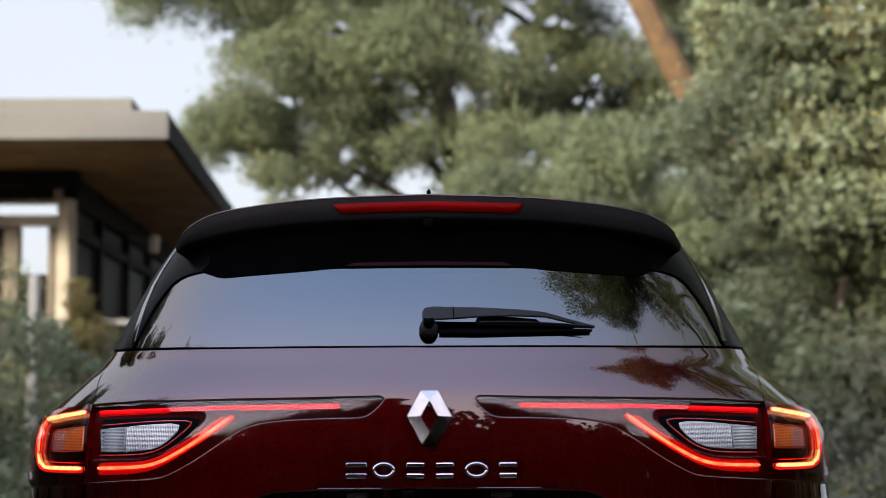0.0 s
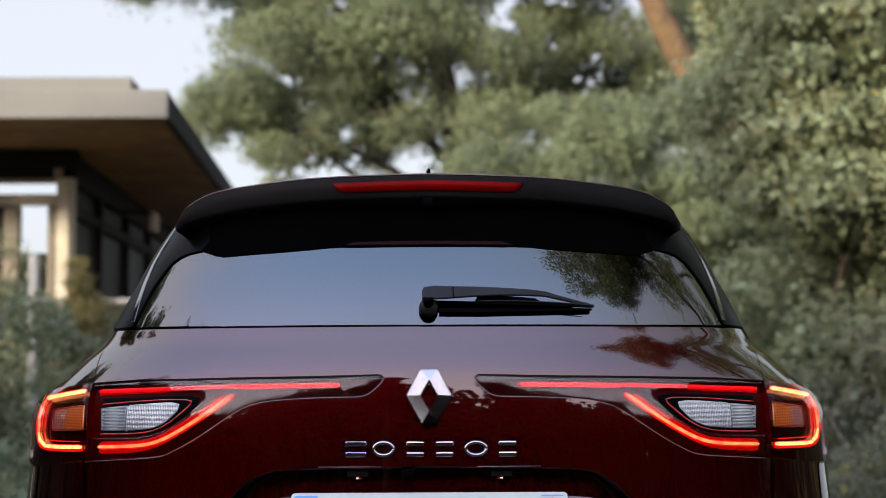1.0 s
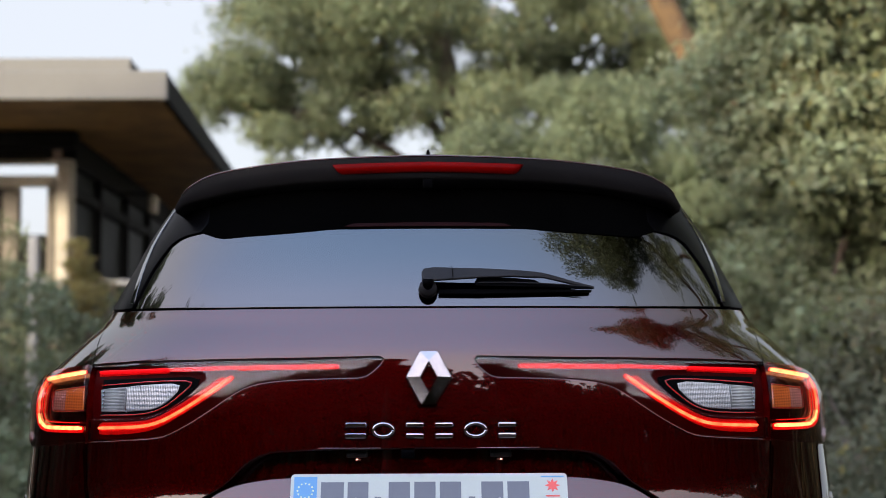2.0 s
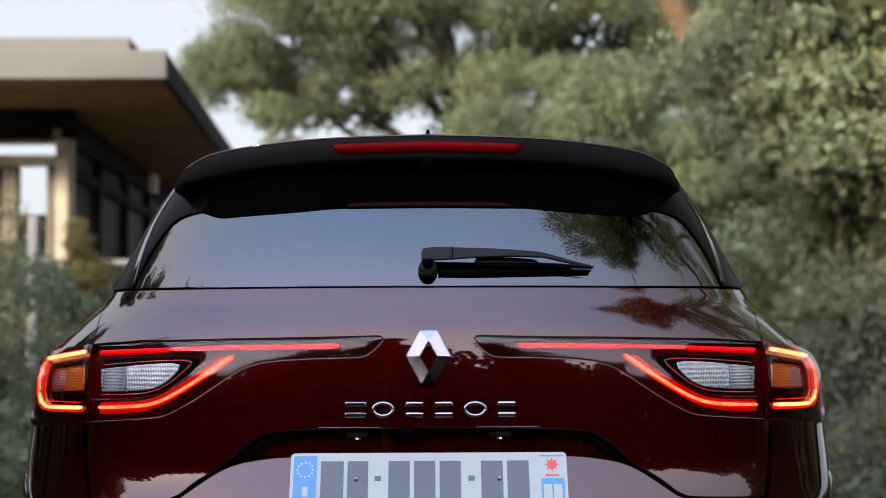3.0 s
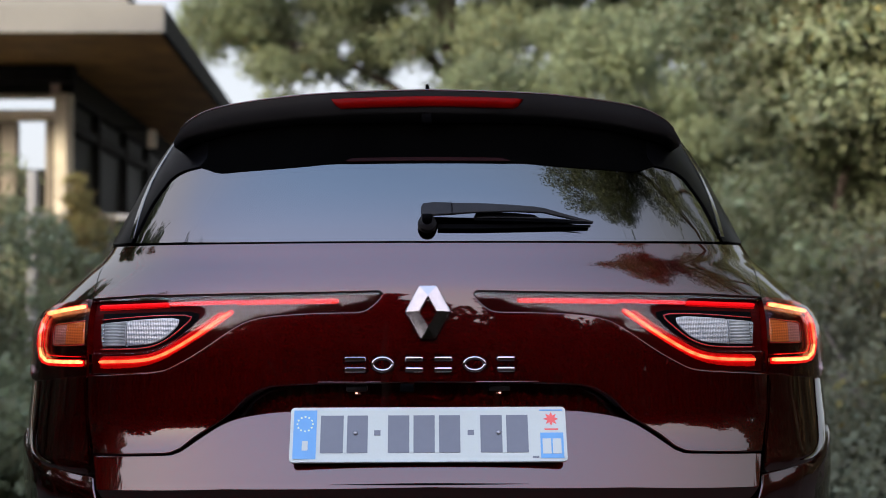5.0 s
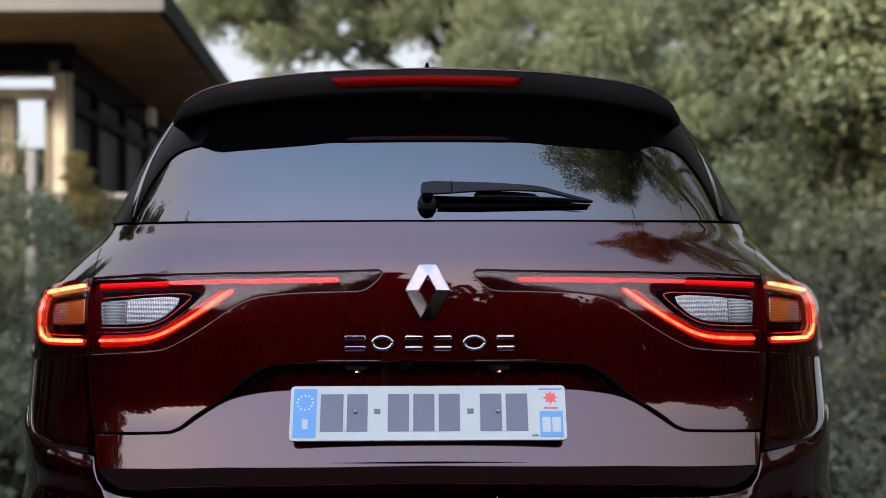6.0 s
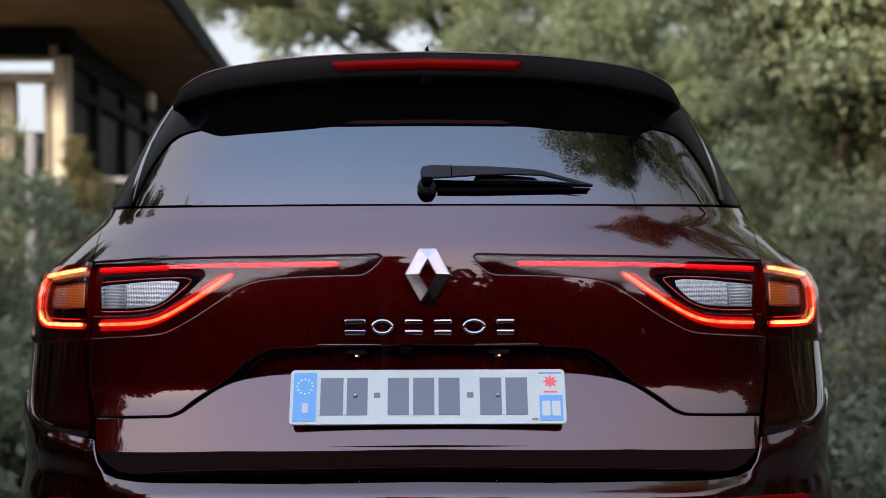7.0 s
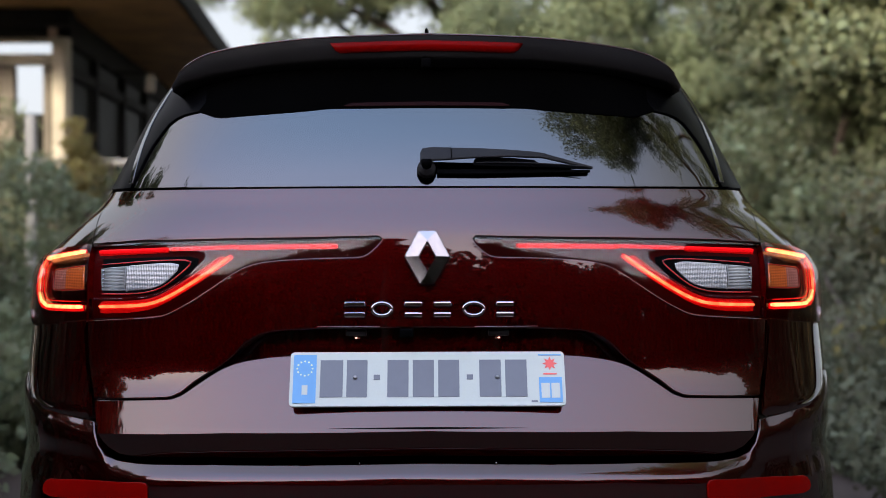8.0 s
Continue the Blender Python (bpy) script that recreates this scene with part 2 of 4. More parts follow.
HATCHED = ribbed_mat("hatched_clear_lens", (.28, .295, .29), .35, .22, .0036, .009)
SLATTED = ribbed_mat("slatted_clear_lens", (.21, .22, .21), .35, .2, .05, .0062)
AMBER_HATCH = ribbed_mat("hatched_amber_lens", (.50, .17, .03), .2, .25, .0062, .0056)
ROSE_HATCH = ribbed_mat("hatched_rose_lens", (.42, .24, .19), .3, .25, .0062, .0056)
# wider, fainter emission in place of the light spilt round the guides
DIM_HALO = glow_mat("faint_red_spill_glow", (1.0, 0.006, 0.006), 0.06, 90)


# ---- mesh helpers ----
def part(name, bm, material, parent=None, label="", smooth=True):
    me = bpy.data.meshes.new(name)
    bm.normal_update()
    bm.to_mesh(me)
    bm.free()
    me.materials.append(material)
    for p in me.polygons:
        p.use_smooth = smooth
    ob = new(name, me)
    ob.parent = parent
    return tagged(ob, label)


def mesh_from(name, verts, faces, material, parent=None, label="", normals=None):
    me = bpy.data.meshes.new(name)
    me.from_pydata([tuple(v) for v in verts], [], faces)
    me.materials.append(material)
    for p in me.polygons:
        p.use_smooth = True
    me.update()
    if normals is not None:
        me.normals_split_custom_set_from_vertices([tuple(n) for n in normals])
    ob = new(name, me)
    ob.parent = parent
    return tagged(ob, label)


def block(lo, hi, bevel=0.0, seg=2, bm=None):
    bm = bm or bmesh.new()
    got = bmesh.ops.create_cube(bm, size=1)["verts"]
    for v in got:
        v.co = Vector([lo[i] + (v.co[i] + 0.5) * (hi[i] - lo[i]) for i in range(3)])
    if bevel:
        edges = list({e for v in got for e in v.link_edges})
        bmesh.ops.bevel(bm, geom=edges, offset=bevel, segments=seg, affect="EDGES", profile=0.5)
    return bm


def tube(points, radii, sides=10, flat=1.0):
    """A tapered tube along points; flat squeezes it in y."""
    pts = [Vector(p) for p in points]
    verts, faces = [], []
    for i, p in enumerate(pts):
        d = (pts[min(i + 1, len(pts) - 1)] - pts[max(i - 1, 0)]).normalized()
        ref = Vector((0, 1, 0)) if abs(d.y) < 0.9 else Vector((1, 0, 0))
        a = d.cross(ref).normalized()
        b = a.cross(d).normalized()
        for k in range(sides):
            t = 2 * math.pi * k / sides
            verts.append(p + (a * math.cos(t) + b * math.sin(t) * flat) * radii[i])
    for i in range(len(pts) - 1):
        for k in range(sides):
            k2 = (k + 1) % sides
            faces.append((i * sides + k, i * sides + k2, (i + 1) * sides + k2, (i + 1) * sides + k))
    faces.append(tuple(range(sides - 1, -1, -1)))
    faces.append(tuple((len(pts) - 1) * sides + k for k in range(sides)))
    return verts, faces


def chain(points, step):
    """Points of a smooth curve through the given ones."""
    pts = [Vector(p) for p in points]
    out = []
    for i in range(len(pts) - 1):
        p0, p1, p2, p3 = pts[max(i - 1, 0)], pts[i], pts[i + 1], pts[min(i + 2, len(pts) - 1)]
        n = max(1, int((p2 - p1).length / step))
        for k in range(n):
            t = k / n
            out.append(0.5 * ((2 * p1) + (p2 - p0) * t + (2 * p0 - 5 * p1 + 4 * p2 - p3) * t * t + (3 * p1 - p0 - 3 * p2 + p3) * t ** 3))
    out.append(pts[-1])
    return out


def spline(xs, ys):
    """Monotone cubic through a few points."""
    h = [xs[i + 1] - xs[i] for i in range(len(xs) - 1)]
    d = [(ys[i + 1] - ys[i]) / h[i] for i in range(len(h))]
    m = [d[0]] + [0.0] * (len(xs) - 2) + [d[-1]]
    for i in range(1, len(xs) - 1):
        if d[i - 1] * d[i] > 0:
            w1, w2 = 2 * h[i] + h[i - 1], h[i] + 2 * h[i - 1]
            m[i] = (w1 + w2) / (w1 / d[i - 1] + w2 / d[i])

    def f(x):
        x = min(max(x, xs[0]), xs[-1])
        i = 0
        while i < len(h) - 1 and x > xs[i + 1]:
            i += 1
        t = (x - xs[i]) / h[i]
        return ((2 * t ** 3 - 3 * t ** 2 + 1) * ys[i] + (t ** 3 - 2 * t ** 2 + t) * h[i] * m[i]
                + (3 * t ** 2 - 2 * t ** 3) * ys[i + 1] + (t ** 3 - t ** 2) * h[i] * m[i + 1])
    return f


# ---- the ground ----
bm = bmesh.new()
bmesh.ops.create_grid(bm, x_segments=8, y_segments=8, size=1500)
tagged(part("ground", bm, ASPHALT), "dusty brown asphalt yard strewn with leaf litter", "ground", kind="structure")

# ---- the car's rear form: depth y over height z, half width, corner length ----
rear_y = spline([.30, .60, .73, .762, .785, .90, .95, 1.0, 1.08, 1.15, 1.19, 1.213, 1.233, 1.26, 1.29, 1.457, 1.60, 1.66],
                [.02, -.10, -.135, -.135, -.10, -.048, -.039, -.0345, -.027, -.017, -.009, -.0015, .0065, .0183, .031, .119, .21, .55])
half_w = spline([.30, .60, .68, .75, .80, .90, 1.0, 1.06, 1.10, 1.14, 1.17, 1.20, 1.23, 1.26, 1.29, 1.33, 1.40, 1.47, 1.54, 1.60, 1.63, 1.655],
                [.93, .93, .92, .906, .91, .909, .901, .897, .894, .876, .844, .809, .774, .738, .719, .697, .661, .628, .578, .50, .34, .12])
corner = spline([.30, 1.1, 1.29, 1.6], [.75, .70, .60, .5])
POW = 2.6


def gate_y(z, x=0.0):
    """The skin flares out towards its lower edge."""
    d = min(max(0.0, .950 - z), .075)
    t = min(max((.690 - abs(x)) / .09, 0), 1)
    glass = max(0.0, 1 - ((z - 1.392) / .10) ** 2)  # the rear window bulges a little
    return rear_y(z) - 2.3 * d * d * t * t * (3 - 2 * t) - .0055 * glass


def low_y(z, x=0.0):
    return -.041 + (z - .921) * .43


def strip_y(z, x=0.0):
    crease = .829 - .0465 * x * x
    return low_y(crease) + .001 + (crease - z) * .22


# the bumper's ledge climbs towards the corners
ledge_z = spline([0, .40, .56, .61, .64, .665, .72, .80, .85, .89], [.776, .769, .762, .765, .780, .822, .834, .848, .874, .91])


def bump_y(z, x=0.0):
    d = ledge_z(abs(x)) - z
    k = .004
    up = k * math.log(1 + math.exp(min((.020 - d) / k, 40)))
    t = min(max((abs(x) - .52) / .18, 0), 1)
    base = -.137 + .058 * t * t * (3 - 2 * t)
    lift = (1.5 if abs(x) < .64 else .9) * (1 - .85 * math.exp(-((abs(x) - .642) / .022) ** 2))
    return base + lift * up + .10 * max(0, .70 - z)


def plan(u):
    return 1 - (1 - min(u, 0.9999) ** POW) ** (1 / POW)


def form(x, z, fy=gate_y):
    return fy(z, x) + corner(z) * plan(abs(x) / half_w(z))


def form_normal(x, z, fy=gate_y, e=0.003):
    gx = (form(x + e, z, fy) - form(x - e, z, fy)) / (2 * e)
    gz = (form(x, z + e, fy) - form(x, z - e, fy)) / (2 * e)
    return Vector((gx, -1, gz)).normalized()


def shrink(poly, d):
    """A polygon (x, z) drawn in by d."""
    n = len(poly)
    area = sum(poly[i][0] * poly[(i + 1) % n][1] - poly[(i + 1) % n][0] * poly[i][1] for i in range(n))
    s = 1 if area > 0 else -1
    out = []
    for i in range(n):
        a, b, c = Vector(poly[i - 1]), Vector(poly[i]), Vector(poly[(i + 1) % n])
        e1, e2 = (b - a).normalized(), (c - b).normalized()
        n1, n2 = Vector((-e1.y, e1.x)) * s, Vector((-e2.y, e2.x)) * s
        m = n1 + n2
        m = m / max(m.dot(n1), 0.5) if m.length > 1e-6 else n1
        out.append((b.x + m.x * d, b.y + m.y * d))
    return out


def panel(name, poly, material, parent, label="", fy=gate_y, off=0.0, gap=0.002, rim=0.02, grid=0.02, edge=0.0015):
    """A sheet on the rear form inside an outline (x, z), its edge turned in."""
    n = len(poly)
    if sum(poly[i][0] * poly[(i + 1) % n][1] - poly[(i + 1) % n][0] * poly[i][1] for i in range(n)) < 0:
        poly = poly[::-1]
    poly = shrink(poly, gap) if gap else poly
    dense = []
    for i in range(len(poly)):
        a, b = Vector(poly[i]), Vector(poly[(i + 1) % len(poly)])
        k = max(1, int((b - a).length / grid))
        dense += [a.lerp(b, j / k) for j in range(k)]
    xs_, zs_ = [p.x for p in dense], [p.y for p in dense]
    px, pz = np.array(xs_), np.array(zs_)
    qx, qz = np.roll(px, -1), np.roll(pz, -1)
    inner = []
    for gx in np.arange(math.ceil(px.min() / grid) * grid, px.max(), grid):
        for gz in np.arange(math.ceil(pz.min() / grid) * grid, pz.max(), grid):
            cross = ((pz > gz) != (qz > gz)) & (gx < (qx - px) * (gz - pz) / np.where(qz == pz, 1e-12, qz - pz) + px)
            if cross.sum() % 2 == 0:
                continue
            ex, ez = qx - px, qz - pz
            k = np.clip(((gx - px) * ex + (gz - pz) * ez) / np.maximum(ex * ex + ez * ez, 1e-12), 0, 1)
            if np.min((px + k * ex - gx) ** 2 + (pz + k * ez - gz) ** 2) > (grid * .4) ** 2:
                inner.append(Vector((float(gx), float(gz))))
    pts = [Vector((p.x, p.y)) for p in dense] + inner
    got = delaunay_2d_cdt(pts, [], [list(range(len(dense)))], 1, 1e-7)
    flat = [(p.x, p.y) for p in got[0]]
    faces, count = [], {}
    for t in got[2]:
        t = list(t)
        (x0, z0), (x1, z1), (x2, z2) = (flat[i] for i in t)
        if (x1 - x0) * (z2 - z0) - (x2 - x0) * (z1 - z0) < 0:
            t = t[::-1]
        faces.append(tuple(t))
        for i in range(3):
            count[(t[i], t[(i + 1) % 3])] = 1
    ordered = [e for e in count if (e[1], e[0]) not in count]
    norms = [form_normal(x, z, fy) for x, z in flat]
    verts = [Vector((x, form(x, z, fy), z)) + norms[i] * off for i, (x, z) in enumerate(flat)]
    out_dir = {}
    for a, b in ordered:
        e = verts[b] - verts[a]
        if e.length < 1e-9:
            continue
        o = e.cross(norms[a]).normalized()
        for k in (a, b):
            out_dir[k] = out_dir.get(k, Vector()) + o
    ring1, ring2, ring3 = {}, {}, {}
    for k, o in out_dir.items():
        o = o.normalized()
        for ring, dist, down, nn in ((ring1, edge, edge, (o + norms[k]).normalized()), (ring2, edge, edge, o), (ring3, edge, edge + rim, o)):
            ring[k] = len(verts)
            verts.append(verts[k] + o * dist - norms[k] * down)
            norms.append(nn)
    for a, b in ordered:
        if a in ring1 and b in ring1:
            faces.append((b, a, ring1[a], ring1[b]))
            faces.append((ring2[b], ring2[a], ring3[a], ring3[b]))
    return mesh_from(name, verts, faces, material, parent, label, norms)


def flip(poly):
    return [(-x, z) for x, z in poly]


def both(half):
    """A closed outline from its half with x > 0, listed from the bottom middle outward and up to the top middle."""
    return [(x, z) for x, z in half] + [(-x, z) for x, z in half[::-1] if abs(x) > 1e-6]


def curve2(points, step=0.012):
    return [(p.x, p.y) for p in chain([(x, z, 0) for x, z in points], step)]


def on_form(x, z, off=0.0, fy=gate_y):
    return Vector((x, form(x, z, fy), z)) + form_normal(x, z, fy) * off

# ---- the car ----
car = tagged(new("car"), "dark red metallic sport utility vehicle, tail lamps lit, parked on asphalt", "car")

shut_x = spline([.30, .80, .83, .944, 1.025, 1.17, 1.21, 1.246, 1.275, 1.297, 1.31, 1.36, 1.42, 1.48, 1.54, 1.572, 1.59],
                [.80, .80, .664, .681, .688, .688, .691, .695, .695, .676, .660, .634, .604, .574, .552, .535, .0])
front_y = spline([.30, .50, .80, .95, 1.03, 1.08, 1.13, 1.29, 1.50, 1.60, 1.655], [4.42, 4.5, 4.5, 4.42, 4.20, 3.75, 3.30, 2.98, 2.45, 2.15, 1.75])
AXLES = (.90, 3.605)
WHEEL_R, WHEEL_Z = .36, .36


def body_shell():
    """Quarter panels, sides, bonnet and roof in one lofted sheet."""
    rows = [.32 + .02 * i for i in range(41)] + [1.13 + .01 * i for i in range(47)] + [1.60, 1.61, 1.62, 1.63, 1.64, 1.648, 1.655]
    verts, faces, norms = [], [], []
    na, nb, nc = 30, 46, 18
    width = na + nb + nc
    for z in rows:
        w, ry, ln, fy = half_w(z), rear_y(z), corner(z), front_y(z)
        ry += .06 * min(max((.835 - z) / .03, 0), 1)
        u0 = shut_x(z) / w
        t0 = math.acos(max(0.0, 1 - u0 ** POW) ** 0.5)
        for i in range(na):
            t = t0 + (math.pi / 2 - t0) * i / na
            u, v = math.sin(t) ** (2 / POW), math.cos(t) ** (2 / POW)
            verts.append((w * u, ry + ln * (1 - v), z))
        ya, lf = ry + ln, min(.7, (fy - ry) * .3)
        for i in range(nb):
            s = i / nb
            verts.append((w * (1 + .012 * math.sin(s * math.pi)), ya + (fy - lf - ya) * s, z))
        for i in range(nc):
            t = math.pi / 2 * i / (nc - 1)
            verts.append((w * max(math.cos(t), 0) ** (2 / POW), fy - lf + lf * max(math.sin(t), 0) ** (2 / POW), z))
    for r in range(len(rows) - 1):
        for i in range(width - 1):
            a, b, c, d = r * width + i, r * width + i + 1, (r + 1) * width + i + 1, (r + 1) * width + i
            cy, cz = (verts[a][1] + verts[c][1]) / 2, (verts[a][2] + verts[c][2]) / 2
            if any((cy - ax) ** 2 + (cz - WHEEL_Z) ** 2 < .41 ** 2 for ax in AXLES) and verts[a][0] > .6:
                continue
            faces.append((a, b, c, d))
    top = len(verts)
    half = top
    verts += [(-x, y, z) for x, y, z in verts]
    faces += [tuple(half + k for k in f[::-1]) for f in faces]
    last = (len(rows) - 1) * width
    for i in range(width - 1):
        faces.append((last + i, last + i + 1, half + last + i + 1, half + last + i))
    return mesh_from("body", verts, faces, PAINT, car, "glossy dark red metallic bodywork")


body_shell()

# dark liner behind the shut lines and the rear window
liner_poly = both([(0, .45), (.80, .45), (.80, .80), (.76, 1.0), (.74, 1.15), (.70, 1.22), (.66, 1.29), (.62, 1.40), (.56, 1.53), (0, 1.585)])
panel("inner_liner", liner_poly, LINER, car, "black inner lining", off=-.13, gap=0, rim=.0, grid=.05)

# tailgate: one sheet with the cut-outs for lamps, window and plate recess
lamp_low = curve2([(.564, 1.035), (.528, 1.039), (.504, 1.046), (.457, 1.071), (.412, 1.100), (.378, 1.123), (.345, 1.139), (.301, 1.148), (.224, 1.153), (.138, 1.155)])
lamp_tip = curve2([(.138, 1.155), (.121, 1.158), (.105, 1.169), (.092, 1.182), (.087, 1.190), (.093, 1.1945), (.106, 1.1945)], .006)
tuck = curve2([(.213, 1.019), (.30, 1.013), (.333, 1.001), (.355, .986), (.383, .958), (.416, .936), (.45, .915), (.476, .895), (.495, .887), (.52, .884)])
gate_half = ([(0, 1.022)] + tuck + [(.664, .875), (.681, .944), (.686, 1.025)] + lamp_low[:-1] + lamp_tip
             + [(.225, 1.192), (.392, 1.190), (.572, 1.186), (.688, 1.178), (.691, 1.21), (.695, 1.246), (.694, 1.275), (.682, 1.290), (.615, 1.2895), (.404, 1.289), (0, 1.2895)])
gate = panel("tailgate", both(gate_half), PAINT, car, "glossy dark red tailgate skin", grid=.014, rim=.03, edge=.0026)

low_tuck = curve2([(.52, .880), (.494, .882), (.475, .889), (.45, .906), (.417, .928), (.39, .943), (.357, .954), (.302, .963), (.258, .966)])
panel("lower_panel", both([(0, .829), (.382, .823), (.648, .809), (.661, .871)] + low_tuck + [(0, .972)]), PAINT, gate, fy=low_y, gap=.0015, grid=.014, rim=.03)
panel("lower_edge", both([(0, .784), (.40, .777), (.56, .770), (.600, .773), (.622, .783), (.637, .797), (.645, .8085), (.382, .8222), (0, .8285)]), PAINT, gate, fy=strip_y, gap=0.0, grid=.014, rim=.03)
panel("plate_recess", both([(0, .94), (.50, .86), (.52, .90), (.36, 1.02), (.28, 1.04), (0, 1.045)]), PAINT, gate, "shaded dark red recess above the plate", off=-.05, gap=0, rim=0)
# chrome only on the two stretches with highlights, so it draws the glints
for sx in (-1, 1):
    v, f = tube([on_form(sx * x * .01, 1.0225, .001) for x in range(9, 22, 2)], [.0005] * 7, 6)
    mesh_from("handle_trim_glint", v, f, STEEL, gate, "thin chrome line laid only where it glints")
bm = block((-.053, -.045, 1.004), (-.027, .02, 1.019), .002)
part("reversing_camera", bm, FIN_BLACK, gate, "small black camera housing")
for sx in (-1, 1):
    bm = block((sx * .137 - .02, -.012, 1.003), (sx * .137 + .02, .016, 1.014), .002)
    pl = part("plate_lamp", bm, SATIN_BLACK, gate, "lit number plate lamp")
    bm = block((sx * .137 - .0022, -.0145, .9985), (sx * .137 + .0022, -.008, 1.001), .0006)
    part("lamp_window", bm, glow_mat("plate_lamp_glow", (1.0, .42, .34), .6), pl)

# thin black sheet drawn as a dark line on the lower panel
dark_line_poly = curve2([(-.185, .8345), (0, .8368), (.188, .8345)]) + [(0, .8338)]
panel("dark_line", dark_line_poly, LINER, gate, "thin dark line low on the panel", fy=low_y, off=.001, gap=0, rim=.001, grid=.05, edge=.0003)

# rear window and the black fins beside it
glass_edge = [(.618, 1.2935), (.604, 1.325), (.592, 1.353), (.578, 1.381), (.560, 1.407), (.542, 1.429), (.525, 1.440), (.508, 1.446), (.472, 1.452)]
panel("rear_window", both([(0, 1.2915), (.404, 1.2915)] + curve2(glass_edge) + [(.46, 1.475), (0, 1.49)]), REAR_GLASS, gate, "dark tinted curved rear window", gap=.001, rim=.0, grid=.018).visible_shadow = False
for s in (1, -1):
    fin = curve2(glass_edge) + [(.46, 1.47), (.46, 1.53), (.52, 1.538), (.562, 1.53)] + [(.598, 1.475), (.629, 1.42), (.657, 1.36), (.677, 1.31), (.686, 1.2935)]
    panel("window_fin", fin if s > 0 else flip(fin), FIN_GLOSS, gate, "black side fin", off=.004, gap=.0, rim=.02)


# spoiler: sections along x
def lip_y(x):
    return .10 + .55 * x * x


lip_z = spline([0, .223, .36, .445, .500, .521, .535], [1.596, 1.592, 1.583, 1.572, 1.550, 1.532, 1.511])


def sweep(name, sections, material, parent, label=""):
    verts, faces = [], []
    k = len(sections[0])
    for s in sections:
        verts += s
    for i in range(len(sections) - 1):
        for j in range(k - 1):
            a = i * k + j
            faces.append((a, a + 1, a + k + 1, a + k))
    return mesh_from(name, verts, faces, material, parent, label)


xs = [-.535 + 1.07 * i / 72 for i in range(73)]
top_sec, lip_sec = [], []
for x in xs:
    y, z = lip_y(x), lip_z(abs(x))
    k = 1 - .75 * max(0, (abs(x) - .44) / .10) ** 2
    top_sec.append([(x * .97, y + .42, z + .030 * k), (x * .98, y + .28, z + .026 * k), (x, y + .12, z + .012 * k - .004), (x, y + .03, z - .0004), (x, y + .004, z - .0012), (x, y, z - .0016)])
    lip_sec.append([(x, y, z - .0016), (x, y + .001, z - .012 * k - .002), (x * .997, y + .006, z - .040 * k - .002), (x * .995, y + .014, z - .047 * k), (x * .985, y + .05, z - .060 * k),
                    (x * .98, y + .075, z - .066 * k), (x * .975, y + .10, z - .064 * k), (x * .97, y + .16, z - .06 * k), (x * .96, y + .24, z - .055 * k)])
sp = sweep("roof_spoiler", top_sec, PAINT, car, "dark red roof spoiler with black underside")
sweep("spoiler_lip", lip_sec, SATIN_BLACK, sp, "satin black spoiler underside")
skirt_low = curve2([(.0, 1.4515), (.179, 1.451), (.236, 1.447), (.294, 1.443), (.377, 1.439), (.421, 1.437), (.438, 1.440), (.454, 1.446), (.472, 1.452)])
panel("spoiler_skirt", both(skirt_low + [(.49, 1.52), (.40, 1.54), (0, 1.555)]), LINER, sp, "black window header", off=.003, gap=0, rim=.02)
lip_line = [Vector((x, lip_y(x) + .0015, lip_z(abs(x)) - .0005)) for x in xs[1:-1]]
v, f = tube(lip_line, [.0022] * len(lip_line), 8)
mesh_from("spoiler_edge", v, f, PAINT, sp, "rounded dark red spoiler edge")
brake = []
for i in range(41):
    x = -.193 + .386 * i / 40
    y, z = lip_y(x), lip_z(abs(x))
    e = min(1, (0.193 - abs(x)) / .014)
    brake.append([(x, y + .002, z - .012), (x, y - .0025, z - .013), (x, y + .0005, z - .014 - .0185 * e), (x, y + .006, z - .0145 - .0185 * e)])
sweep("brake_light", brake, BRAKE_RED, sp, "red high-mounted brake light")
bm = block((-.012, .108, 1.530), (.010, .15, 1.552), .004)
part("washer_nozzle", bm, FIN_BLACK, sp, "small black washer nozzle")

# red reflection along the window header, laid on as a coloured strip
panel("header_reflection", both(curve2([(0, 1.4535), (.10, 1.453), (.165, 1.4525)]) + [(.150, 1.4575), (0, 1.4595)]), RED_REFLECTION, sp, "dark red strip drawn as a reflection under the spoiler", off=.006, gap=0, rim=.003)

# roof antenna
v, f = tube([(0, .70, 1.63), (0, .715, 1.665), (0, .73, 1.688), (0, .735, 1.694)], [.010, .007, .005, .002], 8)
mesh_from("roof_antenna", v, f, LINER, car, "short black roof antenna")


# tail lamps: a tailgate half and a wing half on each side
def ribbon(name, pts, r, material, parent, off, label="", flat=.6):
    line = [on_form(x, z, off) for x, z in curve2(pts, .012)]
    v, f = tube(line, [r * .7] + [r] * (len(line) - 2) + [r * .7], 8, flat)
    return mesh_from(name, v, f, material, parent, label)


inner_poly = ([(.684, 1.027)] + lamp_low[:-1] + lamp_tip + [(.225, 1.1905), (.392, 1.1885), (.572, 1.1845), (.688, 1.1765)])
# the lens runs round an open horn-shaped pocket
pocket = curve2([(.684, 1.1715), (.60, 1.174), (.515, 1.1765)], .02) + curve2([(.509, 1.1645), (.45, 1.165), (.434, 1.161), (.434, 1.152), (.452, 1.136), (.478, 1.112), (.510, 1.092), (.55, 1.0785), (.60, 1.0735), (.684, 1.071)], .012)
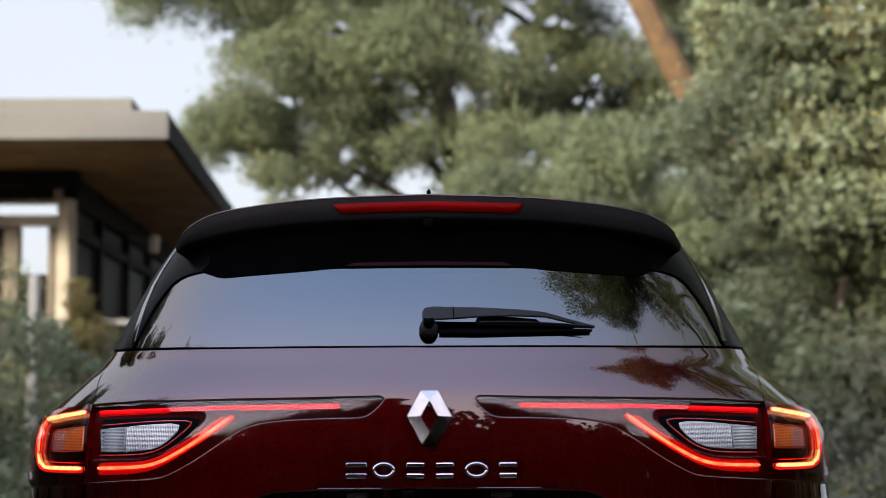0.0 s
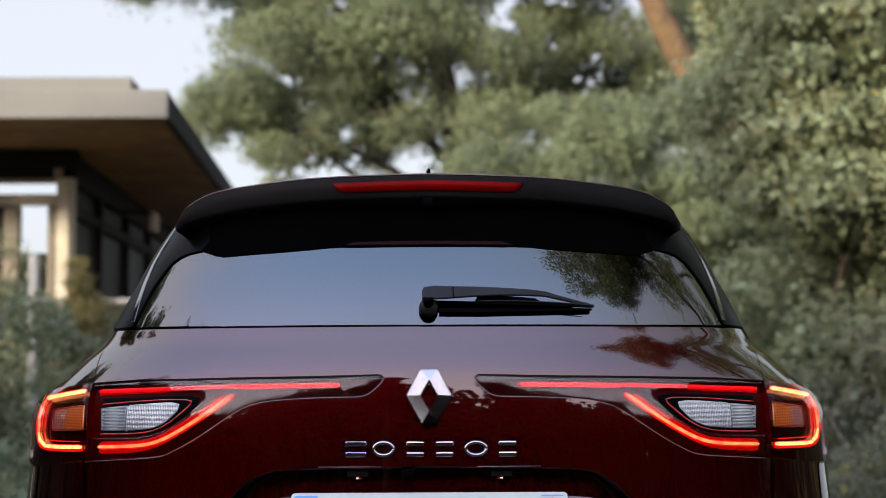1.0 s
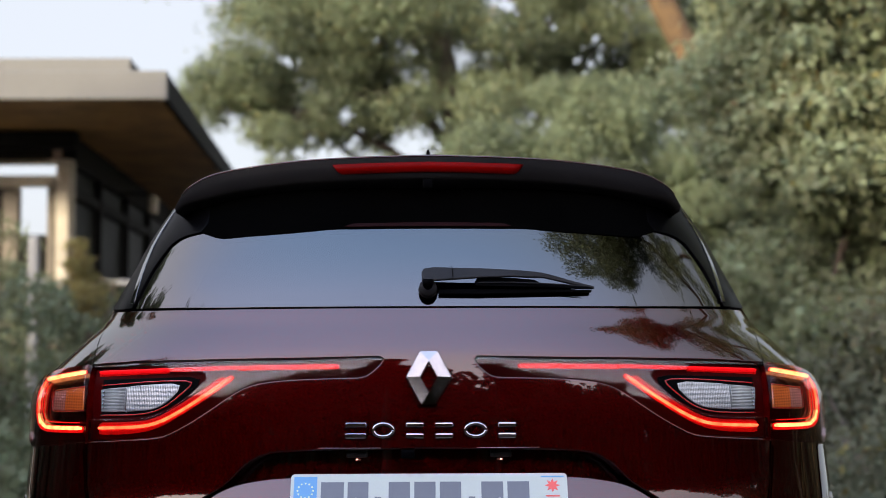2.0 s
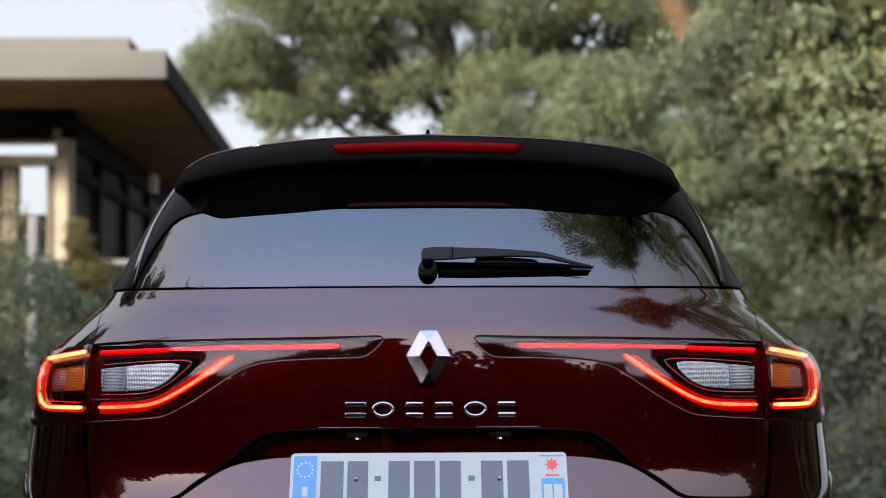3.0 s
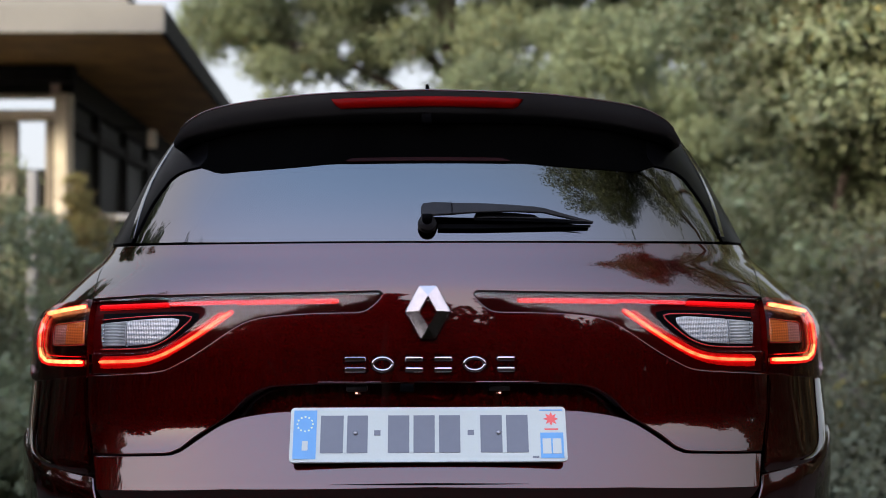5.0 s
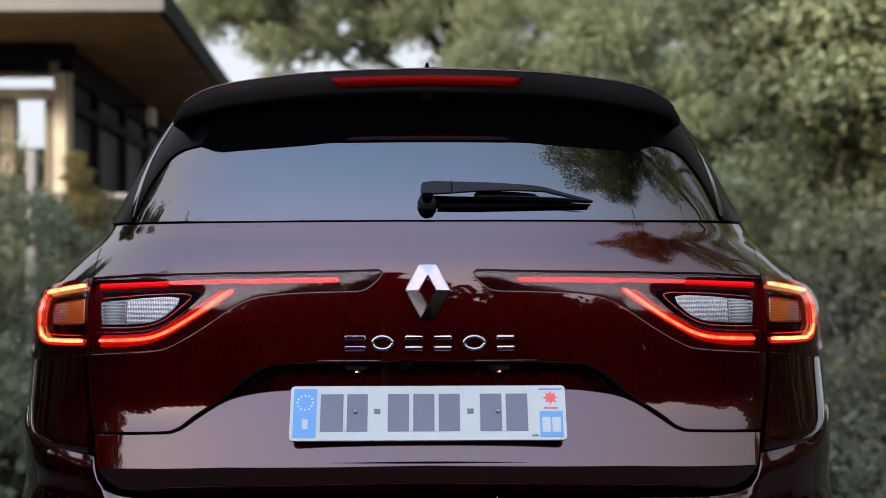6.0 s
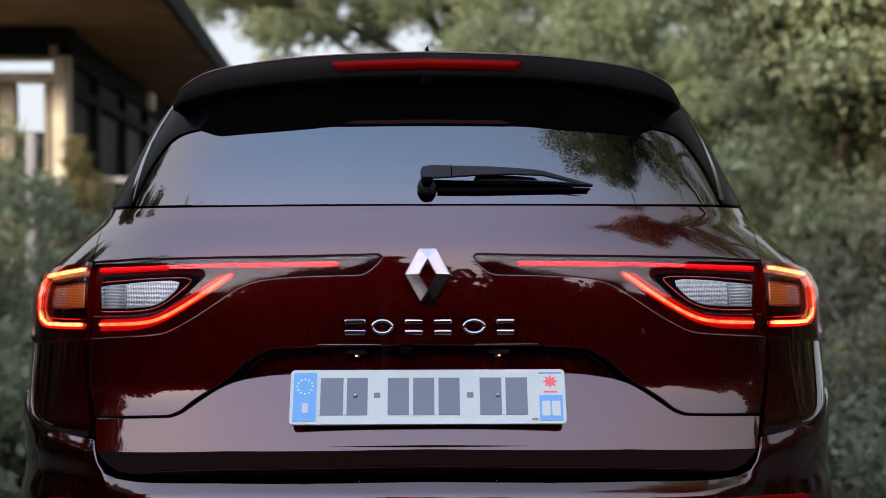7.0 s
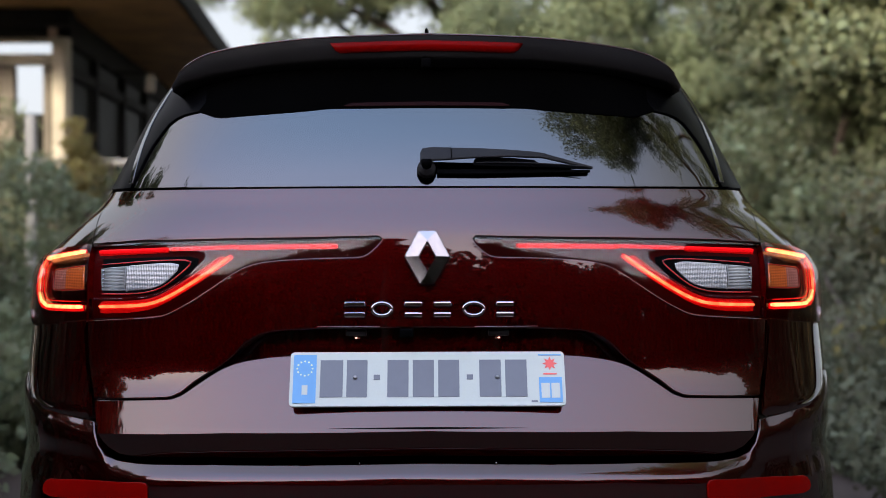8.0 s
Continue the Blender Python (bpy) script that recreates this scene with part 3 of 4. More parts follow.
cover_poly = [(.684, 1.027)] + lamp_low[:-1] + lamp_tip + [(.225, 1.1905), (.392, 1.1885), (.572, 1.1845), (.686, 1.1770)] + pocket
outer_poly = [(.688, 1.025), (.772, 1.012), (.838, 1.003), (.856, 1.012), (.866, 1.06), (.864, 1.11), (.848, 1.138), (.82, 1.152), (.779, 1.165), (.690, 1.177)]
hole_poly = curve2([(.659, 1.152), (.56, 1.155), (.468, 1.157), (.449, 1.153), (.452, 1.141), (.483, 1.115), (.516, 1.097), (.55, 1.084), (.60, 1.080), (.656, 1.078)])
clear_poly = curve2([(.662, 1.130), (.58, 1.139), (.506, 1.144), (.489, 1.141), (.492, 1.130), (.516, 1.107), (.546, 1.094), (.60, 1.089), (.657, 1.087)])
for s in (1, -1):
    m = (lambda p: p) if s > 0 else flip
    lamp = panel("tail_lamp", m(inner_poly), RED_DARK, car, "lit red tail lamp on the tailgate", off=-.010, gap=.0038, rim=.02)
    panel("lens", m(cover_poly), LENS, lamp, "clear reddish lens", off=.0, gap=.0025, rim=.006).visible_shadow = False
    panel("dark_bezel", m(hole_poly), FIN_BLACK, lamp, off=-.0075, gap=0, rim=.004)
    split = .600
    panel("reversing_lens", m([(min(x, split), z) for x, z in clear_poly]), HATCHED, lamp, "clear cross-ribbed reversing lens", off=-.005, gap=0.0005, rim=.004, grid=.01)
    panel("rear_lens", m([(.6015, 1.1365), (.661, 1.1305), (.6565, 1.087), (.6015, 1.089)]), SLATTED, lamp, "clear lens with horizontal ribs", off=-.0055, gap=0, rim=.004, grid=.01)
    for i in range(5):
        bm = bmesh.new()
        bmesh.ops.create_uvsphere(bm, u_segments=8, v_segments=6, radius=.0024)
        bmesh.ops.translate(bm, verts=bm.verts, vec=on_form(s * .6525, 1.0945 + i * .0078, -.004))
        part("reflector_stud", bm, CHROME, lamp)
    ribbon("divider", m([(.6005, 1.1365), (.602, 1.115), (.6005, 1.089)]), .0011, RIB, lamp, -.0035)
    ribbon("pocket_edge", m([(.660, 1.0795), (.60, 1.0815), (.553, 1.086), (.517, 1.099), (.486, 1.122), (.466, 1.140), (.463, 1.1465), (.475, 1.150), (.55, 1.148), (.660, 1.139)]), .0014, RED_GLASSY, lamp, -.006, "thin red pocket edge")
    ribbon("spill_glow", m([(.664, 1.050), (.576, 1.055), (.532, 1.064), (.488, 1.086), (.432, 1.121), (.392, 1.150)]), .0150, DIM_HALO, lamp, -.0096, "faint glowing strip for guide light spilt on the housing", .05)
    ribbon("spill_glow", m([(.672, 1.161), (.60, 1.1645), (.512, 1.1685)]), .0085, DIM_HALO, lamp, -.0094, "faint glowing strip for guide light spilt on the housing", .05)
    for pts in ([(.664, 1.054), (.576, 1.059), (.534, 1.067), (.492, 1.086), (.435, 1.121), (.380, 1.159)],):
        ribbon("guide_halo", m(pts), .0056, HALO, lamp, -.0085, "dim glowing strip for the halo round a light guide", .25)
    ribbon("light_guide", m([(.669, 1.165), (.508, 1.171)]), .0042, RED_GLOW, lamp, -.005, "red light guide")
    ribbon("light_guide", m([(.5105, 1.1709), (.44, 1.1733), (.366, 1.1757)]), .0040, RED_GLOW, lamp, -.005, "red light guide")
    ribbon("guide_halo", m([(.372, 1.1745), (.30, 1.176), (.172, 1.1775)]), .0048, HALO, lamp, -.0068, "dim glowing strip for the halo round a light guide", .3)
    for i in range(34):
        x = .367 - i * .0058
        ribbon("light_dot", m([(x + .0017, 1.1755 + (.367 - x) * .014), (x - .0017, 1.1775 + (.367 - x) * .014)]), .0019, RED_GLOW, lamp, -.005)
    ribbon("light_guide", m([(.662, 1.054), (.576, 1.059), (.534, 1.067), (.492, 1.086), (.435, 1.121), (.385, 1.156)]), .0031, HOT_GLOW, lamp, -.005, "bright red light guide")
    wing = panel("tail_lamp", m(outer_poly), WING_RED, car, "lit red tail lamp on the rear wing", off=-.002, gap=.0025, rim=.03)
    panel("lens", m(outer_poly), LENS, wing, "clear reddish lens", off=.008, gap=.0025, rim=.012).visible_shadow = False
    panel("indicator_lens", m([(.697, 1.132), (.742, 1.1255), (.742, 1.0875), (.695, 1.090)]), AMBER_HATCH, wing, "amber ribbed indicator lens", off=.002, gap=0, rim=.004, grid=.01)
    panel("corner_lens", m([(.743, 1.1255), (.775, 1.121), (.775, 1.086), (.743, 1.0875)]), ROSE_HATCH, wing, "pale rose ribbed corner lens", off=.002, gap=0, rim=.004, grid=.01)
    ribbon("lens_frame", m([(.694, 1.1345), (.735, 1.1290), (.772, 1.1240), (.7775, 1.1200), (.7775, 1.100), (.7775, 1.0860), (.773, 1.0830), (.735, 1.0845), (.693, 1.0870)]), .0014, RED_GLASSY, wing, .002, "thin red lens frame")
    for pts in ([(.696, 1.162), (.752, 1.154), (.818, 1.143)], [(.812, 1.144), (.824, 1.125), (.827, 1.10), (.827, 1.075), (.818, 1.056), (.795, 1.047), (.693, 1.050)]):
        ribbon("guide_halo", m(pts), .0076, HALO, wing, .0005, "dim glowing strip for the halo round a light guide", .25)
    ribbon("light_guide", m([(.698, 1.162), (.752, 1.154), (.812, 1.144)]), .0040, AMBER_GLOW, wing, .003, "bright light guide")
    ribbon("light_guide", m([(.815, 1.140), (.822, 1.125), (.824, 1.10), (.824, 1.072)]), .0028, HOT_GLOW, wing, .003, "bright red light guide")
    ribbon("light_guide", m([(.810, 1.136), (.8135, 1.12), (.8145, 1.10), (.8145, 1.078)]), .0014, RED_GLOW, wing, .003, "red light guide")
    ribbon("light_guide", m([(.801, 1.132), (.804, 1.118), (.805, 1.10), (.805, 1.078), (.799, 1.066), (.785, 1.061), (.70, 1.0625)]), .0011, RED_GLOW, wing, .003, "red light guide")
    ribbon("light_guide", m([(.824, 1.074), (.816, 1.058), (.797, 1.049), (.695, 1.052)]), .0038, AMBER_GLOW, wing, .003, "bright light guide")

for s in (1, -1):
    m = (lambda p: p) if s > 0 else flip
    line = [(.546, 1.528, .002), (.563, 1.500, .003), (.583, 1.462, .0045), (.597, 1.430, .006), (.607, 1.390, .007), (.613, 1.348, .0075), (.617, 1.303, .0075)]
    strip = [(x + w * .6, z) for x, z, w in line] + [(x - w * .6, z) for x, z, w in line[::-1]]
    panel("fin_edge", m(strip), GLOSS_BLACK, gate, "gloss black fin edge", off=.006, gap=0, rim=.004)

# bumper with its ledge, edges and reflectors
top_edge = [(0, .776), (.40, .769), (.56, .762), (.605, .762), (.632, .769), (.648, .785), (.657, .81), (.662, .829), (.713, .833), (.759, .838), (.805, .849), (.834, .857), (.852, .874), (.872, .90)]
bump_half = [(0, .40), (.60, .40), (.86, .42), (.885, .60), (.88, .80), (.878, .885)] + top_edge[::-1]
bumper = panel("rear_bumper", both(bump_half), PAINT, car, "dark red rear bumper", fy=bump_y, off=.0, gap=.002, rim=.03, grid=.011, edge=.003)
for s in (1, -1):
    ref = [(.536, .690), (.768, .668), (.782, .670), (.786, .678), (.783, .688), (.776, .696), (.765, .701), (.541, .7305), (.533, .7295), (.529, .723), (.529, .697), (.531, .692)]
    panel("reflector", ref if s > 0 else flip(ref), RED_LENS, bumper, "red bumper reflector", fy=bump_y, off=.004, gap=0, rim=.01)
for s in (1, -1):
    bm = bmesh.new()
    bmesh.ops.create_uvsphere(bm, u_segments=8, v_segments=6, radius=.0016)
    bmesh.ops.translate(bm, verts=bm.verts, vec=on_form(s * .127, .773, .002, bump_y))
    part("gate_stop", bm, CHROME, bumper)

for s in (1, -1):
    inner_edge = curve2([(.821, 1.003), (.8215, .965), (.823, .927), (.8235, .895), (.819, .872), (.797, .854), (.765, .8465)], .008)
    outer_edge = curve2([(.845, 1.001), (.850, .965), (.853, .927), (.852, .895), (.843, .867), (.803, .8475), (.765, .8435)], .008)
    n = min(len(inner_edge), len(outer_edge))
    verts, norms, faces = [], [], []
    for i in range(n):
        (xa, za), (xb, zb) = (e[round(i * (len(e) - 1) / (n - 1))] for e in (inner_edge, outer_edge))
        for k in range(5):
            x, z = s * (xa + (xb - xa) * k / 4), za + (zb - za) * k / 4
            verts.append(on_form(x, z, .0015 + .0035 * math.sin(math.pi * k / 4)))
            # normals leaned upward, off the true surface, to give the strip a sky highlight
            norms.append((form_normal(x, z) + Vector((s * .18 * (k - 2) / 2, 0, .50))).normalized())
    for i in range(n - 1):
        for k in range(4):
            q = (i * 5 + k, i * 5 + k + 1, i * 5 + k + 6, i * 5 + k + 5)
            faces.append(q if s < 0 else q[::-1])
    mesh_from("wing_edge", verts, faces, PAINT, car, "rounded dark red shoulder of the rear wing", norms)
    # bead added for the bright shut line; its normals are tilted to the sky
    bead = [on_form(s * (shut_x(z) + .0032), z, .0008) for z in [1.012 - .008 * k for k in range(21)]]
    v, f = tube(bead, [.0013] * len(bead), 6)
    mesh_from("panel_edge", v, f, PAINT, car, "turned edge of the wing panel", [(form_normal(p.x, p.z) + Vector((-s * .35, 0, .40))).normalized() for p in bead for _ in range(6)])

# emblem: a plain chrome lozenge ring
top, mid_l, bot = .0175, .0445, .0145
outer = [(-top, 1.2025), (top, 1.2025), (mid_l, 1.154), (bot, 1.1005), (-bot, 1.1005), (-mid_l, 1.154)]
inner = [(0, 1.182), (.0165, 1.1545), (0, 1.126), (-.0165, 1.1545)]
bm = bmesh.new()
vo = [bm.verts.new(on_form(x, z, .001)) for x, z in outer]
vm = [bm.verts.new(on_form(x, z, .010)) for x, z in outer]
crest = [(x * .94, 1.1515 + (z - 1.1515) * .965) for x, z in outer]
vr = [bm.verts.new(on_form(x, z, d)) for (x, z), d in zip(crest, (.013, .013, .013, .0175, .0175, .013))]
vi = [bm.verts.new(on_form(x, z, d)) for (x, z), d in zip(inner, (.0155, .0150, .0174, .0150))]
vb = [bm.verts.new(on_form(x, z, .002)) for x, z in inner]
for i in range(6):
    bm.faces.new((vo[i], vo[(i + 1) % 6], vm[(i + 1) % 6], vm[i]))
    bm.faces.new((vm[i], vm[(i + 1) % 6], vr[(i + 1) % 6], vr[i]))
for i in range(4):
    bm.faces.new((vb[(i + 1) % 4], vb[i], vi[i], vi[(i + 1) % 4]))
for ids in (("r0", "r1", "i0"), ("r1", "r2", "i1", "i0"), ("r2", "r3", "i2", "i1"), ("r3", "r4", "i2"), ("r4", "r5", "i3", "i2"), ("r5", "r0", "i0", "i3")):
    bm.faces.new([(vr if q[0] == "r" else vi)[int(q[1])] for q in ids])
bmesh.ops.recalc_face_normals(bm, faces=bm.faces[:])
bmesh.ops.bevel(bm, geom=[e for e in bm.edges if len(e.link_faces) == 2 and e.calc_face_angle() > .3], offset=.0009, segments=2, affect="EDGES")
part("emblem", bm, EMBLEM, gate, "chrome lozenge emblem", smooth=False)

# model badge: plain chrome rings and bars
def badge_ring(x0, x1, z0=1.0405, z1=1.0705):
    cx, cz, rx, rz = (x0 + x1) / 2, (z0 + z1) / 2, (x1 - x0) / 2 - .003, (z1 - z0) / 2 - .003
    line = [on_form(cx + rx * math.cos(radians(a)), cz + rz * math.sin(radians(a)), .003) for a in range(0, 361, 10)]
    v, f = tube(line, [.0036] * len(line), 8, .7)
    mesh_from("badge_ring", v, f, CHROME, gate, "plain chrome badge ring")


def badge_bar(x0, x1, z0, z1):
    bm = block((x0, 0, z0), (x1, .008, z1), .0028, 3)
    bm.transform(Matrix.Translation((0, form((x0 + x1) / 2, (z0 + z1) / 2) - .0055, 0)))
    part("badge_bar", bm, CHROME, gate, "plain chrome badge bar", smooth=False)


for x0, x1 in ((-.108, -.065), (.066, .1105)):
    badge_ring(x0, x1)
for x0, x1 in ((-.159, -.118), (-.044, -.009), (.011, .046), (.1305, .1655)):
    for z0 in (1.0405, 1.0605):
        badge_bar(x0, x1, z0, z0 + .0100)

# number plate: lettering as plain bars
PLATE_C, PLATE_T = Vector((.0, low_y(.921) - .0080, .9228)), radians(28.5)
plate_m = Matrix.Translation(PLATE_C) @ Matrix.Rotation(-PLATE_T, 4, "X")


def plate_block(name, x0, x1, z0, z1, y, depth, material, parent, bevel=.0, label=""):
    bm = block((x0, y - depth, z0), (x1, y, z1), bevel)
    bm.transform(plate_m)
    return part(name, bm, material, parent, label, smooth=False)


bm = bmesh.new()
rim = []
for cx, cz, a0 in ((.252, .047, 0), (-.252, .047, 90), (-.252, -.047, 180), (.252, -.047, 270)):
    for a in range(0, 91, 15):
        rim.append((cx + .008 * math.cos(radians(a0 + a)), cz + .008 * math.sin(radians(a0 + a))))
fv, bv = [bm.verts.new((x, -.006, z)) for x, z in rim], [bm.verts.new((x, 0, z)) for x, z in rim]
bm.faces.new(fv[::-1]), bm.faces.new(bv)
for i in range(len(rim)):
    bm.faces.new((fv[i], fv[(i + 1) % len(rim)], bv[(i + 1) % len(rim)], bv[i]))
bmesh.ops.recalc_face_normals(bm, faces=bm.faces[:])
bm.transform(plate_m)
plate = part("number_plate", bm, PLATE_WHITE, car, "white number plate with grey bars and blue ends", smooth=False)
plate_block("blue_band", -.254, -.2105, -.049, .049, -.0058, .0012, PLATE_BLUE, plate)
plate_block("blue_band", .2105, .254, -.049, .002, -.0058, .0012, PLATE_BLUE, plate)
plate_block("band_edge", .2105, .254, .0465, .049, -.0058, .0012, PLATE_BLUE, plate)
for x0, x1 in ((-.203, -.160), (-.153, -.114), (-.076, -.036), (-.028, .012), (.020, .060), (.098, .139), (.147, .188)):
    plate_block("character_bar", x0, x1, -.037, .038, -.0058, .0014, PLATE_GREY, plate)
for x0, x1 in ((-.102, -.090), (.074, .086)):
    plate_block("dash_bar", x0, x1, -.002, .008, -.0058, .0014, PLATE_GREY, plate)
plate_block("code_bar", -.237, -.226, -.032, -.013, -.0068, .0008, PLATE_WHITE, plate)
plate_block("code_bar", .2145, .2305, -.040, -.010, -.0068, .0008, PLATE_WHITE, plate)
plate_block("code_bar", .2335, .2495, -.040, -.010, -.0068, .0008, PLATE_WHITE, plate)
plate_block("small_bar", .195, .207, -.048, -.0445, -.0058, .0008, PLATE_GREY, plate)
plate_block("small_bar", .219, .245, .0075, .0105, -.0058, .0008, PLATE_RED, plate)
for k in range(12):
    a = 2 * math.pi * k / 12
    cx, cz = -.2323 + .0145 * math.cos(a), .021 + .0145 * math.sin(a)
    plate_block("star_dot", cx - .0014, cx + .0014, cz - .0014, cz + .0014, -.0068, .0008, PLATE_STAR, plate)
bm = bmesh.new()
ring = []
for k in range(16):
    r = .0145 if k % 2 == 0 else .0075
    a = 2 * math.pi * k / 16
    ring.append(bm.verts.new((.232 + r * math.cos(a), -.0068, .030 + r * math.sin(a))))
face = bm.faces.new(ring)
ex = bmesh.ops.extrude_face_region(bm, geom=[face])
bmesh.ops.translate(bm, verts=[g for g in ex["geom"] if isinstance(g, bmesh.types.BMVert)], vec=(0, .001, 0))
bmesh.ops.recalc_face_normals(bm, faces=bm.faces[:])
bm.transform(plate_m)
part("red_mark", bm, PLATE_RED, plate, "red pointed mark", smooth=False)
for x in (-.137, .132):
    bm = bmesh.new()
    bmesh.ops.create_cone(bm, cap_ends=True, segments=12, radius1=.0045, radius2=.0035, depth=.004)
    bm.transform(plate_m @ pose(x, -.0085, .002, 90))
    part("screw", bm, STEEL, plate)

# rear wiper
arm_top = [(-.0117, 1.342), (-.008, 1.3490), (.0103, 1.3515), (.0488, 1.3500), (.10, 1.3490), (.159, 1.3460), (.205, 1.3425), (.2231, 1.3400), (.2695, 1.3275), (.317, 1.316)]
arm_low = [(.317, 1.3145), (.2695, 1.3245), (.223, 1.3345), (.159, 1.3365), (.09, 1.3345), (.046, 1.3315), (.0178, 1.3300), (-.0117, 1.3280)]
arm = panel("rear_wiper", curve2(arm_top, .02) + arm_low, SATIN_BLACK, gate, "black rear wiper arm", off=.036, gap=0, rim=.004, grid=.02, edge=.0018)
ribbon("arm_seam", [(.044, 1.351), (.0465, 1.345), (.047, 1.326)], .0009, LINER, gate, .0415, "", .5)
carrier = panel("wiper_carrier", [(.0906, 1.3235), (.0906, 1.3300), (.095, 1.3370), (.159, 1.3365), (.205, 1.3325), (.215, 1.3265), (.27, 1.3225), (.317, 1.3190), (.317, 1.3170), (.248, 1.3195), (.159, 1.3220)], FIN_BLACK, gate, off=.024, gap=0, rim=.003, grid=.02, edge=.001)
ribbon("carrier_rib", [(.095, 1.3265), (.16, 1.3265), (.24, 1.3235), (.31, 1.3185)], .0013, SATIN_BLACK, gate, .027)
panel("wiper_blade", [(.020, 1.3125), (.020, 1.3195), (.09, 1.3195), (.20, 1.3190), (.318, 1.3185), (.318, 1.3165), (.20, 1.3140), (.10, 1.3120)], FIN_BLACK, gate, off=.012, gap=0, rim=.005, grid=.02, edge=.001)
for ob, drop in ((arm, .020), (carrier, .009)):  # the tip bends down towards the glass
    for v in ob.data.vertices:
        t = min(max((v.co.x - .17) / .147, 0), 1)
        v.co.y += drop * t * t * (3 - 2 * t)
hub_at = on_form(-.001, 1.3195, .018)
bm = bmesh.new()
bmesh.ops.create_cone(bm, cap_ends=True, segments=24, radius1=.0195, radius2=.016, depth=.020)
bmesh.ops.bevel(bm, geom=[e for e in bm.edges if len(e.link_faces) == 2 and e.calc_face_angle() > 1], offset=.003, segments=2, affect="EDGES")
nrm = form_normal(0, 1.338)
bm.transform(Matrix.Translation(hub_at) @ nrm.to_track_quat("Z", "Y").to_matrix().to_4x4())
part("wiper_hub", bm, SATIN_BLACK, gate, "round black wiper hub")
v, f = tube([on_form(-.001, 1.3195, .02), on_form(-.001, 1.330, .036)], [.0115, .0095], 14)
mesh_from("wiper_shaft", v, f, FIN_BLACK, gate, "short black wiper shaft")


# wheels, arches, side windows, underbody
def lathe(profile, seg=40):
    """Turns (radius, x) round the x axis."""
    verts, faces, k = [], [], len(profile)
    for i in range(seg):
        a = 2 * math.pi * i / seg
        verts += [(x, r * math.cos(a), r * math.sin(a)) for r, x in profile]
    for i in range(seg):
        j = (i + 1) % seg
        for p in range(k - 1):
            faces.append((i * k + p, i * k + p + 1, j * k + p + 1, j * k + p))
    return verts, faces


for s in (1, -1):
    for ay in AXLES:
        at = Vector((s * .80, ay, WHEEL_Z))
        v, f = lathe([(.24, -.10), (.30, -.112), (.345, -.10), (.36, -.08), (.36, .08), (.345, .10), (.30, .112), (.24, .10)])
        tyre = mesh_from("wheel", [Vector(p) + at for p in v], f, RUBBER, car, "black tyre on a silver alloy rim")
        v, f = lathe([(.24, -.10), (.235, .09), (.22, .10), (.21, .08), (.20, .02), (.06, .05), (.001, .055)])
        mesh_from("rim", [Vector((p[0] * s, p[1], p[2])) + at for p in v], f, ALLOY, tyre, "silver alloy rim")
        for k in range(5):
            bm = block((.03, -.022, .03), (.085, .022, .22), .008)
            bm.transform(Matrix.Translation(at) @ Matrix.Diagonal((s, 1, 1, 1)) @ Matrix.Rotation(2 * math.pi * k / 5, 4, "X"))
            part("spoke", bm, ALLOY, tyre)
        ring = [Vector((s * .905, ay + .41 * math.cos(a), WHEEL_Z + .41 * math.sin(a))) for a in [radians(d) for d in range(-8, 189, 7)]]
        v, f = tube(ring, [.028] * len(ring), 8)
        mesh_from("wheel_arch", v, f, SATIN_BLACK, car, "black wheel arch cladding")
bm = block((-.78, .25, .22), (.78, 4.3, .50), .04)
part("underbody", bm, LINER, car, "black underbody")
for s in (1, -1):
    for y0w, y1w in ((.95, 1.35), (1.42, 2.12), (2.19, 2.85)):
        sec = []
        for i in range(9):
            y = y0w + (y1w - y0w) * i / 8
            sec.append([(s * (half_w(z) * (1 + .012) + .004), min(y, front_y(z) - .30), z) for z in (1.315, 1.36, 1.41, 1.46, 1.51)])
        sweep("side_window", sec, REAR_GLASS, car, "dark tinted side window")
    bm = block((s * .95 - .09, 2.80, 1.13), (s * .95 + .09, 2.92, 1.26), .03, 3)
    part("door_mirror", bm, PAINT, car, "dark red door mirror")


# ---- the house: a timber pavilion with a deep flat roof ----
house = tagged(new("house"), "modern timber and glass pavilion with a deep flat roof", "house")
SKEW = -.054


def slab(pts, z0, z1):
    bm = bmesh.new()
    a = [bm.verts.new((x, y, z0)) for x, y in pts]
    b = [bm.verts.new((x, y, z1)) for x, y in pts]
    n = len(pts)
    bm.faces.new(a[::-1])
    bm.faces.new(b)
    for i in range(n):
        bm.faces.new((a[i], a[(i + 1) % n], b[(i + 1) % n], b[i]))
    bmesh.ops.recalc_face_normals(bm, faces=bm.faces[:])
    bmesh.ops.bevel(bm, geom=bm.edges[:], offset=.01, segments=1, affect="EDGES")
    return bm


def skewed(x, y, y_ref=9.48):
    return (x + SKEW * (y - y_ref), y)


RX = -2.27
UP = .035
roof = part("roof", slab([(-10, 9.53), (RX - .05, 9.53), skewed(RX - .05, 26), (-5.4, 26), (-4.45, 14), (-10, 14)], 3.34 + UP, 3.52 + UP), DARK_STEEL, house, "flat roof", smooth=False)
part("fascia", slab([(-10, 9.48), (RX, 9.48), (RX, 9.53), (-10, 9.53)], 3.31 + UP, 3.565 + UP), FASCIA, roof, "pale plastered front fascia", smooth=False)
part("edge_fascia", slab([(RX, 9.485), skewed(RX, 26), skewed(RX - .05, 26), (RX - .05, 9.485)], 3.315 + UP, 3.555 + UP), DARK_STEEL, roof, "dark side fascia", smooth=False)
